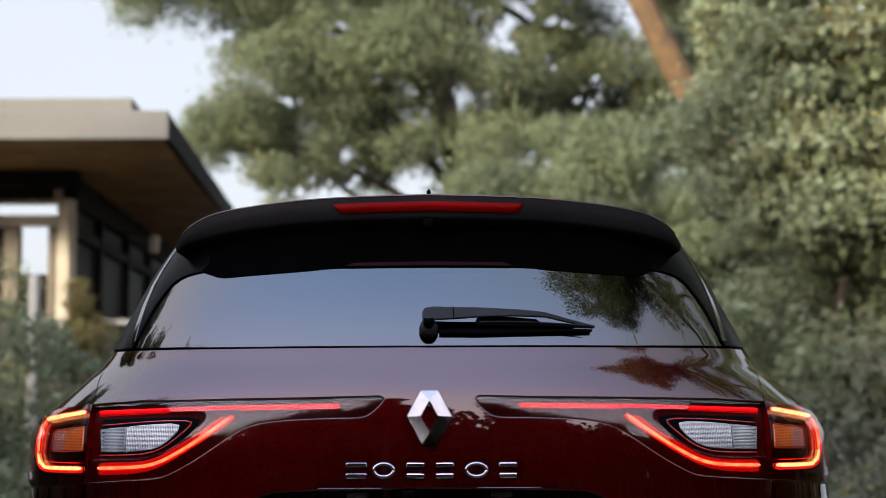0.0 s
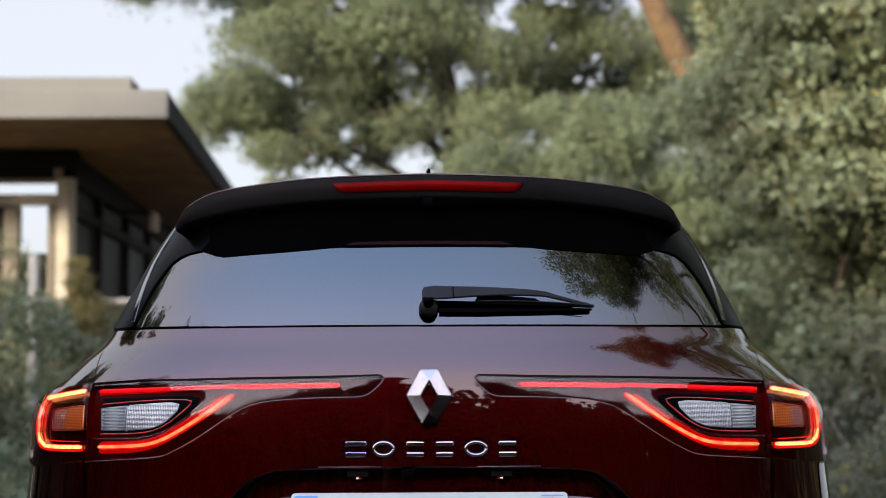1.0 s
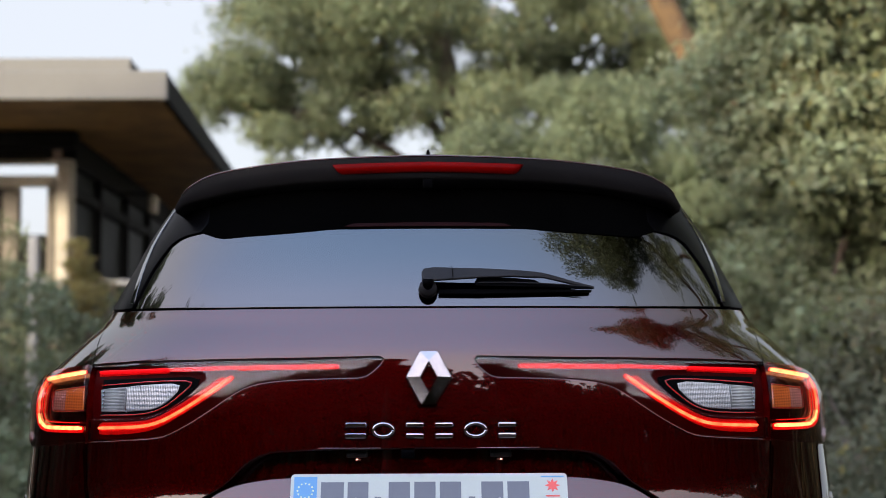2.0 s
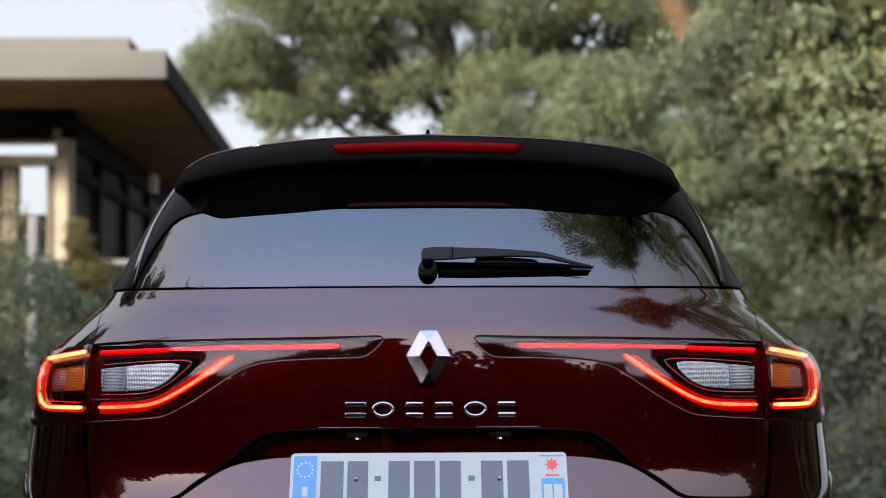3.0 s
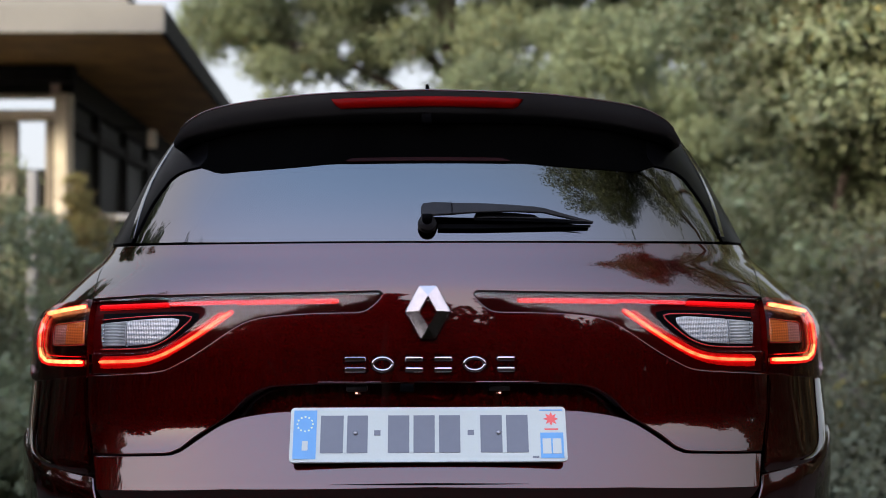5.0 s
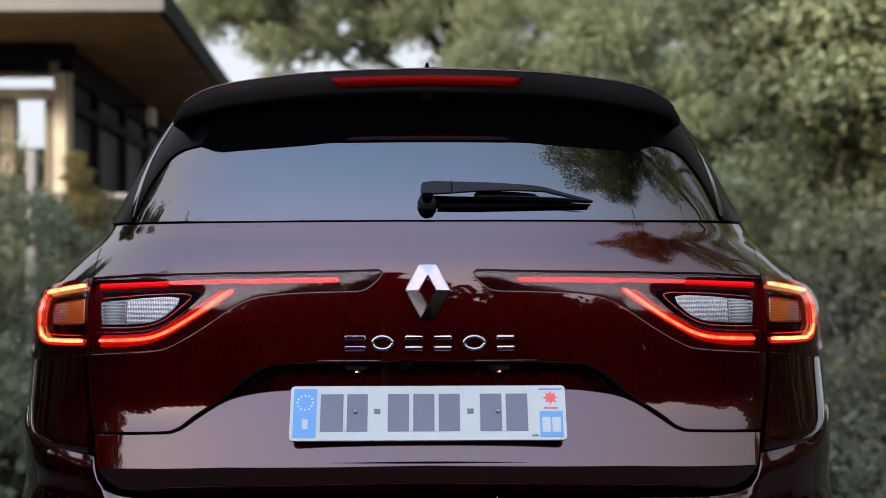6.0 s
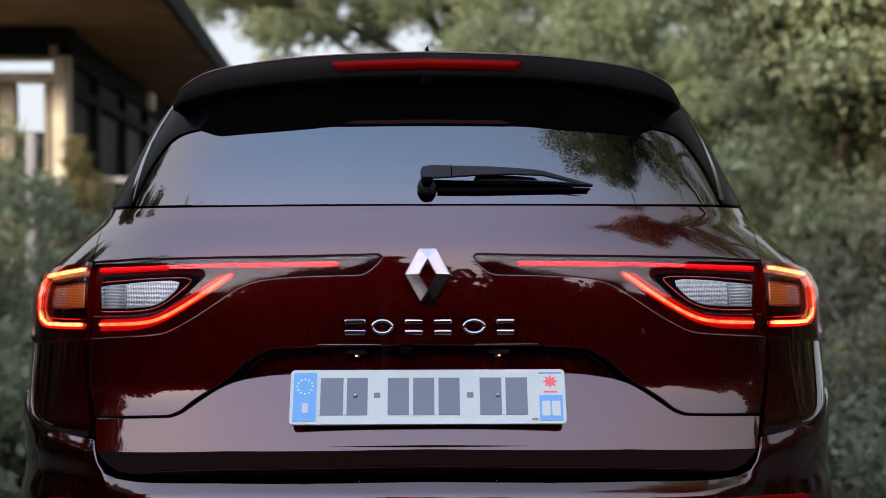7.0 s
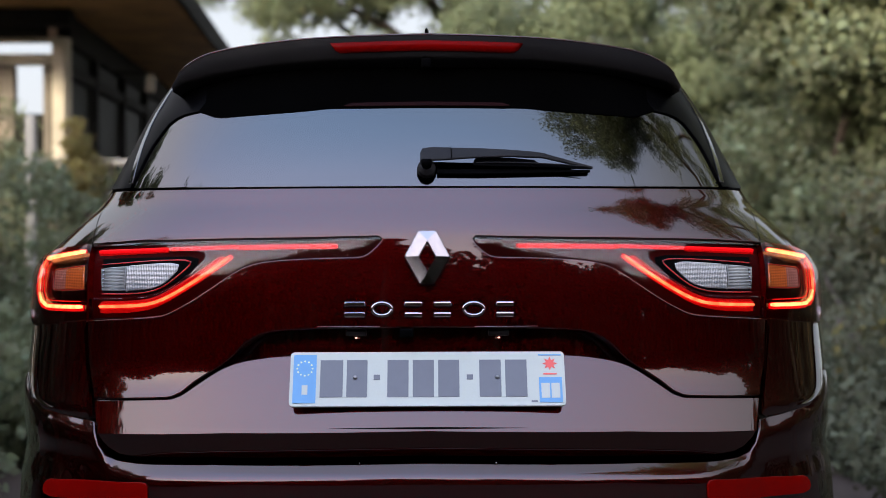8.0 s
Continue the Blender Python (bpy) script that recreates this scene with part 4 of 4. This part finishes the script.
part("roof_upstand", slab([(-10, 9.60), (RX - .34, 9.60), skewed(RX - .34, 24), (-5.0, 24), (-4.2, 13.8), (-10, 13.8)], 3.52 + UP, 3.70 + UP), FASCIA, roof, "low roof upstand", smooth=False)
for i in range(46):
    y = 9.54 + i * .30
    part("soffit_board", slab([(-10 if y < 13.7 else -4.35 - .08 * (y - 13.7), y), skewed(RX - .06, y), skewed(RX - .06, y + .292), (-10 if y < 13.7 else -4.35 - .08 * (y - 13.7), y + .292)], 3.318 + UP, 3.339 + UP), SOFFIT, roof, smooth=False)
WY, WX = 11.4, -3.575
part("beam", slab([(-10, WY - .12), (WX + .06, WY - .12), (WX + .06, WY + .1), (-10, WY + .1)], 3.18, 3.345), DARK_STEEL, house, "dark steel beam", smooth=False)
part("head_pane", slab([(-10, WY + .02), (WX - .20, WY + .02), (WX - .20, WY + .06), (-10, WY + .06)], 3.075, 3.178), DARK_PANE, house, "dark glass band under the beam", smooth=False)
part("corner_post", slab([(WX - .155, WY), (WX - .022, WY), (WX - .022, WY + .16), (WX - .155, WY + .16)], 0, 3.08), TIMBER, house, "pale timber corner post", smooth=False)
part("post_edge", slab([(WX - .018, WY + .02), (WX + .004, WY + .02), (WX + .004, WY + .17), (WX - .018, WY + .17)], 0, 3.08), TIMBER, house, "thin pale timber corner strip", smooth=False)
part("stile", slab([(WX - .25, WY + .03), (WX - .165, WY + .03), (WX - .165, WY + .13), (WX - .25, WY + .13)], 0, 2.80), STILE, house, "brown timber stile", smooth=False)
part("stile", slab([(-4.27, WY + .03), (-4.106, WY + .03), (-4.106, WY + .13), (-4.27, WY + .13)], 0, 2.80), STILE, house, "brown timber stile", smooth=False)
part("transom", slab([(-10, WY + .01), (WX - .165, WY + .01), (WX - .165, WY + .14), (-10, WY + .14)], 2.806, 2.914), TIMBER, house, "pale timber transom", smooth=False)
part("transom", slab([(-10, WY + .02), (WX - .165, WY + .02), (WX - .165, WY + .12), (-10, WY + .12)], 3.028, 3.07), TIMBER, house, "pale timber head rail", smooth=False)
part("front_panel", slab([(-4.10, WY + .05), (WX - .26, WY + .05), (WX - .26, WY + .10), (-4.10, WY + .10)], 0, 2.32), DARK_PANE, house, "dark lower glazing", smooth=False)
part("front_panel", slab([(-10, WY + .05), (-4.28, WY + .05), (-4.28, WY + .10), (-10, WY + .10)], 0, 2.80), DARK_PANE, house, "dark glazing", smooth=False)
for z0, z1, mt, nm in ((0, 1.0, DARK_STEEL, "side_panel"), (1.02, 2.70, DARK_PANE, "side_pane"), (2.845, 3.03, DARK_PANE, "side_pane")):
    part(nm, slab([skewed(WX - .06, WY + .2, WY), skewed(WX - .06, 25, WY), skewed(WX - .12, 25, WY), skewed(WX - .12, WY + .2, WY)], z0, z1), mt, house, smooth=False)
for z0, z1 in ((2.71, 2.835), (3.04, 3.34)):
    part("side_transom", slab([skewed(WX, WY + .2, WY), skewed(WX, 25, WY), skewed(WX - .14, 25, WY), skewed(WX - .14, WY + .2, WY)], z0, z1), DARK_STEEL, house, "dark steel transom", smooth=False)
for y in (13.0, 14.9, 16.8, 18.7, 20.6):
    x, _ = skewed(WX, y, WY)
    part("mullion", slab([(x - .1, y), (x + .015, y), (x + .015, y + .1), (x - .1, y + .1)], 0, 3.03), DARK_STEEL, house, smooth=False)
part("wall_lantern", slab([(-3.30, 13.9), (-3.20, 13.9), (-3.20, 14.0), (-3.30, 14.0)], 2.76, 2.98), TIMBER, house, "pale wall lantern, unlit", smooth=False)
part("bracket", slab([(-3.70, 13.93), (-3.25, 13.93), (-3.25, 13.97), (-3.70, 13.97)], 2.985, 3.01), DARK_STEEL, house, smooth=False)

# ---- garden fence before the house ----
fence = tagged(new("fence"), "pale metal garden fence overgrown by shrubs", "fence")
part("rail", slab([(-7, 10.3), (-1.6, 10.3), (-1.6, 10.36), (-7, 10.36)], 1.755, 1.815), RAIL, fence, smooth=False)
part("rail", slab([(-7, 10.3), (-1.6, 10.3), (-1.6, 10.35), (-7, 10.35)], 1.46, 1.50), RAIL, fence, smooth=False)
for i in range(5):
    x = -6.6 + i * 1.2
    part("post", slab([(x, 10.37), (x + .06, 10.37), (x + .06, 10.43), (x, 10.43)], 0, 1.82), RAIL, fence, smooth=False)


part("tall_post", slab([(-3.32, 9.0), (-3.24, 9.0), (-3.24, 9.08), (-3.32, 9.08)], 0, 2.12), RAIL, fence, "pale grey upright post", smooth=False)

# ---- plants ----
def leaves(centres, radii, count, size, rng, squash=.75, shell=.55, wide=.30):
    """Folded leaf blades scattered in clumps: four corners, two faces each."""
    centres, radii = np.array(centres), np.array(radii)
    pick = rng.choice(len(centres), count, p=radii ** 2 / (radii ** 2).sum())
    d = rng.normal(size=(count, 3))
    d /= np.linalg.norm(d, axis=1)[:, None]
    r = radii[pick] * (shell + (1 - shell) * rng.random(count)) * (1 + .18 * rng.normal(size=count))
    p = centres[pick] + d * r[:, None] * np.array([1, 1, squash])
    a = rng.normal(size=(count, 3))
    a[:, 2] -= .5
    a /= np.linalg.norm(a, axis=1)[:, None]
    b = np.cross(a, d + .7 * rng.normal(size=(count, 3)))
    b /= np.linalg.norm(b, axis=1)[:, None] + 1e-9
    n = np.cross(a, b)
    s = size * (.6 + .8 * rng.random(count))[:, None]
    verts = np.stack([p - a * s * .5, p + b * s * wide + n * s * .08, p + a * s * .5, p - b * s * wide + n * s * .08], 1).reshape(-1, 3)
    k = np.arange(count)[:, None] * 4
    tris = np.concatenate([k + np.array([0, 1, 2]), k + np.array([0, 2, 3])], 1).reshape(-1, 3)
    return verts, tris


def leaf_mesh(name, verts, tris, material, parent, label=""):
    me = bpy.data.meshes.new(name)
    me.vertices.add(len(verts))
    me.vertices.foreach_set("co", verts.astype(np.float32).ravel())
    me.loops.add(len(tris) * 3)
    me.loops.foreach_set("vertex_index", tris.astype(np.int32).ravel())
    me.polygons.add(len(tris))
    me.polygons.foreach_set("loop_start", np.arange(0, len(tris) * 3, 3, dtype=np.int32))
    me.update(calc_edges=True)
    me.validate()
    me.materials.append(material)
    ob = new(name, me)
    ob.parent = parent
    return tagged(ob, label)


def clumps(boxes, rng):
    """Clump centres and radii scattered in ellipsoids (x, y, z, rx, ry, rz, number, radius)."""
    cs, rs = [], []
    for x, y, z, rx, ry, rz, n, r in boxes:
        for _ in range(n):
            d = rng.normal(size=3)
            d = d / np.linalg.norm(d) * rng.random() ** (1 / 2.4)
            cs.append((x + d[0] * rx, y + d[1] * ry, z + d[2] * rz))
            rs.append(r * (.6 + .8 * rng.random()))
    return cs, rs


def tree(name, label, trunk, radii, boxes, count, size, leaf, bark, seed, limbs=7, category="tree", dry=0, gaps=(), wide=.30):
    rng = np.random.default_rng(seed)
    top = tagged(new(name), label, category)
    line = chain(trunk, .35)
    n = len(line)
    rad = [radii[0] + (radii[1] - radii[0]) * i / (n - 1) for i in range(n)]
    v, f = tube([p + Vector(rng.normal(size=3) * .02) for p in line], rad, 10)
    mesh_from("trunk", v, f, bark, top)
    cs, rs = clumps(boxes, rng)
    for k in range(limbs):
        start = line[int(n * (.35 + .6 * rng.random())) - 1]
        end = Vector(cs[rng.integers(len(cs))])
        mid = start.lerp(end, .5) + Vector((0, 0, .25)) + Vector(rng.normal(size=3) * .15)
        pts = chain([start, mid, end], .3)
        v, f = tube(pts, [radii[1] * .8 * (1 - .8 * i / len(pts)) for i in range(len(pts))], 7)
        mesh_from("limb", v, f, bark, top)
    verts, tris = leaves(cs, rs, count, size, rng, wide=wide)
    if gaps:  # thin places where the sky shows through the crown
        mid, keep = verts.reshape(-1, 4, 3).mean(1), np.ones(count, bool)
        k = (mid[:, 1] + 2.7) / 21.7
        for gx, gz, gr in gaps:
            d = np.hypot(mid[:, 0] - gx * k, mid[:, 2] - 1.2 - (gz - 1.2) * k) / gr
            keep &= d + .35 * rng.normal(size=count) > 1
        verts, tris = verts.reshape(-1, 4, 3)[keep].reshape(-1, 3), tris[:2 * int(keep.sum())]
    leaf_mesh("crown", verts, tris, leaf, top)
    if dry:
        verts, tris = leaves(cs[::3], rs[::3], dry, size, rng)
        leaf_mesh("dry_leaves", verts, tris, LEAF_YELLOW, top, "yellow-brown dry leaves")
    return top


# large soft tree behind the car, its crown hanging over the roof of the house
THIN = ((1.40, 7.05, .26), (1.27, 6.45, .12), (-1.38, 6.7, .10), (2.45, 5.55, .14), (2.62, 5.85, .12), (-1.2, 4.62, .17), (-.93, 4.25, .18), (.27, 4.55, .15),
        (-3.25, 6.65, .16), (-.75, 5.9, .09), (.35, 5.2, .08), (1.9, 6.2, .10), (2.2, 6.9, .10), (-2.2, 5.6, .09), (.05, 4.25, .12), (-1.7, 4.2, .14), (3.95, 6.0, .12), (4.1, 5.7, .10))
rng = np.random.default_rng(61)
GAPS = [(x + r * rng.normal() * .75, z + r * rng.normal() * .75, r * (.25 + .4 * rng.random())) for x, z, r in THIN for _ in range(6)] + list(THIN[:2])
tree("tree", "large spreading tree with soft grey-green foliage", [(1.0, 19.5, 0), (.9, 19.5, 2.5), (.4, 19.4, 5), (-.3, 19.3, 8)], (.32, .14),
     [(-.6, 19, 7.4, 3.1, 2.5, 2.0, 70, .62), (-1.6, 18.5, 5.5, 1.6, 1.5, 1.1, 28, .5), (1.8, 19.5, 6.2, 1.9, 1.8, 1.3, 36, .55), (-3.2, 18.5, 7.35, 1.5, 1.2, .75, 24, .42), (-2.9, 18.5, 5.15, .9, .9, .5, 16, .38), (-2.5, 18.5, 4.6, .5, .7, .35, 9, .3), (-2.1, 18.5, 4.4, .8, .8, .4, 10, .34), (.3, 18.6, 4.7, 1.4, 1.2, .6, 18, .42), (2.9, 20, 5.3, 1.7, 1.0, .9, 30, .45), (-1.0, 18.5, 4.45, .9, .9, .45, 10, .36)], 230000, .066, LEAF_SOFT, BARK_DARK, 3, 12, dry=4000, gaps=GAPS)
# leaning trunk lit warm
tree("tree", "tall leaning tree with warm brown bark", [(4.9, 17.2, 0), (4.55, 17.2, 2.4), (4.22, 17.2, 4.1), (3.96, 17.2, 4.85), (3.75, 17.2, 5.35), (3.58, 17.2, 5.72), (3.32, 17.2, 6.21), (3.12, 17.2, 6.60), (2.4, 17.2, 9)], (.25, .16),
     [(3.0, 18.4, 8.4, 2.6, 1.6, 1.3, 40, .6), (4.6, 18.6, 6.0, 1.3, 1.2, 1.1, 26, .5)], 100000, .066, LEAF_SOFT, BARK, 5, 0, gaps=GAPS)
# lower green masses behind the car
tree("tree", "bushy young tree with dense grey-green leaves", [(1.8, 14.5, 0), (1.85, 14.5, 1.6), (1.9, 14.4, 3.0)], (.12, .05),
     [(1.6, 14.3, 2.6, 1.7, 1.1, 1.3, 60, .42), (2.25, 14.2, 4.05, .85, .9, .45, 24, .33), (3.5, 14.2, 2.85, 1.0, .8, 1.0, 40, .36)], 170000, .05, LEAF_SOFT, BARK_DARK, 7, 6)
tree("tree", "bushy young tree with dense grey-green leaves", [(-.6, 16.0, 0), (-.55, 16.0, 1.6), (-.5, 16, 2.6)], (.12, .05),
     [(-.6, 16, 2.2, 1.9, 1.2, 1.2, 60, .45)], 120000, .055, LEAF_SOFT, BARK_DARK, 8, 6)
# near tree with round leaves
tree("tree", "tree with round olive leaves hanging low", [(3.6, 7.6, 0), (3.5, 7.5, 1.8), (3.3, 7.4, 3.2), (3.2, 7.3, 5)], (.15, .06),
     [(3.35, 7.4, 3.5, 1.35, 1.1, 1.7, 110, .34), (2.75, 7.0, 2.9, .6, .6, 1.0, 34, .28), (3.2, 7.2, 1.4, .9, .9, 1.0, 36, .3)], 100000, .062, LEAF_ROUND, BARK_DARK, 11, 9, dry=7000, wide=.40)
# low growth on both sides of the car
tree("shrub", "soft low shrub beside the car", [(2.6, 4.6, 0), (2.6, 4.6, .5)], (.05, .03),
     [(2.75, 4.8, .45, 1.1, 1.3, .55, 60, .26), (2.6, 3.3, .25, .75, 1.6, .3, 50, .22), (2.2, 5.2, .15, .4, 1.6, .3, 50, .2), (3.2, 6.2, .8, 1.3, .9, .8, 40, .3)], 45000, .055, LEAF_SHADE, BARK_DARK, 41, 5, "shrub", dry=2600)
tree("shrub", "soft low shrub beside the car", [(-2.7, 4.8, 0), (-2.7, 4.8, .5)], (.05, .03),
     [(-2.8, 4.8, .4, 1.1, 1.3, .5, 60, .26), (-2.6, 3.3, .25, .75, 1.6, .3, 50, .22), (-2.2, 5.2, .15, .4, 1.6, .3, 50, .2), (-3.2, 7.0, .8, 1.3, .9, .8, 40, .3)], 30000, .07, LEAF_DULL, BARK_DARK, 43, 5, "shrub")
# a hedge of dark foliage closing the view
tree("hedge", "tall dark hedge behind the trees", [(6, 24, 0), (6, 24, 2)], (.2, .1),
     [(5.5, 24, 2.2, 7.5, 1.6, 2.2, 200, .8)], 90000, .13, LEAF_DULL, BARK_DARK, 13, 2, "hedge")
# shrubs before the house
tree("shrub", "loose grey-green shrub growing through the fence", [(-3.3, 9.6, 0), (-3.3, 9.6, 1.0)], (.06, .03),
     [(-3.2, 9.7, .95, 1.5, .6, .85, 60, .26), (-3.75, 9.5, 1.9, .35, .3, .55, 14, .18)], 11000, .06, LEAF_DULL, BARK_DARK, 17, 8, "shrub")
# added bush in place of the sunlit foliage that the side glass shows
tree("shrub", "small yellow bush standing in for sunlit foliage in the side glass", [(-2.85, 9.25, 0), (-2.86, 9.25, 1.3)], (.05, .02),
     [(-2.95, 9.25, 1.90, .10, .2, .20, 14, .10), (-2.84, 9.25, 1.62, .17, .2, .20, 20, .12)], 3400, .04, LEAF_YELLOW, BARK_DARK, 19, 4, "shrub")
tree("shrub", "dull green shrub at the foot of the near tree", [(2.6, 9, 0), (2.6, 9, .8)], (.06, .03),
     [(2.4, 9.2, .9, .9, .7, .9, 44, .28)], 14000, .08, LEAF_DULL, BARK_DARK, 23, 6, "shrub")
# what stands beside and behind the camera and shows in the paint
tree("tree", "tall tree beside the car with olive leaves", [(7.4, 3.8, 0), (7.2, 3.4, 2), (6.2, 2.2, 4.8), (4.8, .2, 8)], (.16, .06),
     [(4.6, -1.0, 7.9, 1.9, 2.4, 2.0, 84, .55), (5.0, 2.2, 6.8, 1.7, 2.4, 2.4, 64, .5), (5.4, 4.5, 4.2, 1.3, 2.0, 1.8, 36, .5)], 100000, .075, LEAF_ROUND, BARK_DARK, 29, 4)
# out of view; added so the right wing and bumper corner reflect dark
tree("shrub", "unseen dark shrub added to darken reflections in the wing", [(6.2, 1.2, 0), (6.2, 1.2, 1.2)], (.08, .04),
     [(6.1, .6, 1.7, .9, 2.0, 1.4, 50, .4), (5.6, 4.0, 1.2, .9, 1.8, 1.0, 50, .4)], 26000, .08, LEAF_DARK, BARK_DARK, 47, 6, "shrub")
# out of view; the crown at x -8.3 replaces a wall in the reflections
tree("tree", "unseen tree with olive leaves, added for dark reflections on the left", [(-6.8, 2.8, 0), (-6.8, 2.8, 2), (-6.7, 2.8, 5)], (.2, .07),
     [(-6.6, 2.6, 3.5, 1.3, 2.6, 1.4, 80, .45), (-8.3, -1.2, 4.6, 1.1, 1.3, 2.5, 60, .5), (-6.4, 4.9, 3.7, 1.1, 1.4, 1.4, 50, .45)], 52000, .13, LEAF_SOFT, BARK, 37, 8)
# left part raised to keep sun off the car; near lobe darkens the wing
tree("hedge", "tall dark hedge for the reflected tree line, extended to block sun", [(0, -16, 0), (0, -16, 2.5)], (.2, .1),
     [(-10.5, -5, 2.6, 1.6, 7.5, 2.4, 190, .9), (-14, -13, 3.2, 6, 1.6, 3.2, 120, 1.0), (-6, -14.5, 3.6, 8, 1.6, 3.6, 220, 1.0), (-9.8, 4.5, 1.5, 1.4, 4.5, 1.5, 90, .6), (8, -14, 3.3, 8, 1.8, 3.3, 210, 1.0), (13.5, -11, 2.9, 2.5, 2.5, 2.8, 70, 1.0), (15, -7, 3.2, 2.5, 7, 3.2, 120, 1.0), (13, 4, 3.2, 2.0, 7, 3.2, 110, 1.0), (-4.8, 1.4, .7, .5, 3.6, .9, 90, .4)], 150000, .42, LEAF_DARK, BARK_DARK, 31, 0, "hedge")
# slender trees behind the camera that stand out above the hedge
tree("tree", "slender tree with a narrow ragged crown", [(-.9, -12, 0), (-.85, -12, 4), (-.8, -12, 7.2)], (.14, .04),
     [(-.85, -12, 6.6, .5, .6, .8, 18, .3), (-.6, -12, 5.4, .9, .7, .7, 20, .36), (-1.6, -12.3, 5.9, .5, .5, .4, 9, .3)], 16000, .13, LEAF_DARK, BARK_DARK, 51, 6)
tree("tree", "slender tree with a narrow ragged crown", [(1.7, -12.5, 0), (1.7, -12.5, 4), (1.6, -12.5, 7.4)], (.14, .04),
     [(1.65, -12.5, 6.3, .5, .6, .9, 18, .3), (2.3, -12.5, 5.4, 1.0, .7, .8, 20, .4)], 14000, .13, LEAF_DARK, BARK_DARK, 53, 6)
# plain unseen walls that close the yard, added to block sky below the hedge
for k, pts in enumerate((((-13, -18), (19, -18), (19, -17.7), (-13, -17.7)), ((-13.3, -18), (-13, -18), (-13, 9), (-13.3, 9)), ((19, -18), (19.3, -18), (19.3, 16), (19, 16)))):
    tagged(part("wall_%d" % (k + 1), slab(pts, 0, 2.4), SOFFIT, None, "", smooth=False), "plain brown wall added behind the hedge to block low sky", "wall", kind="structure")
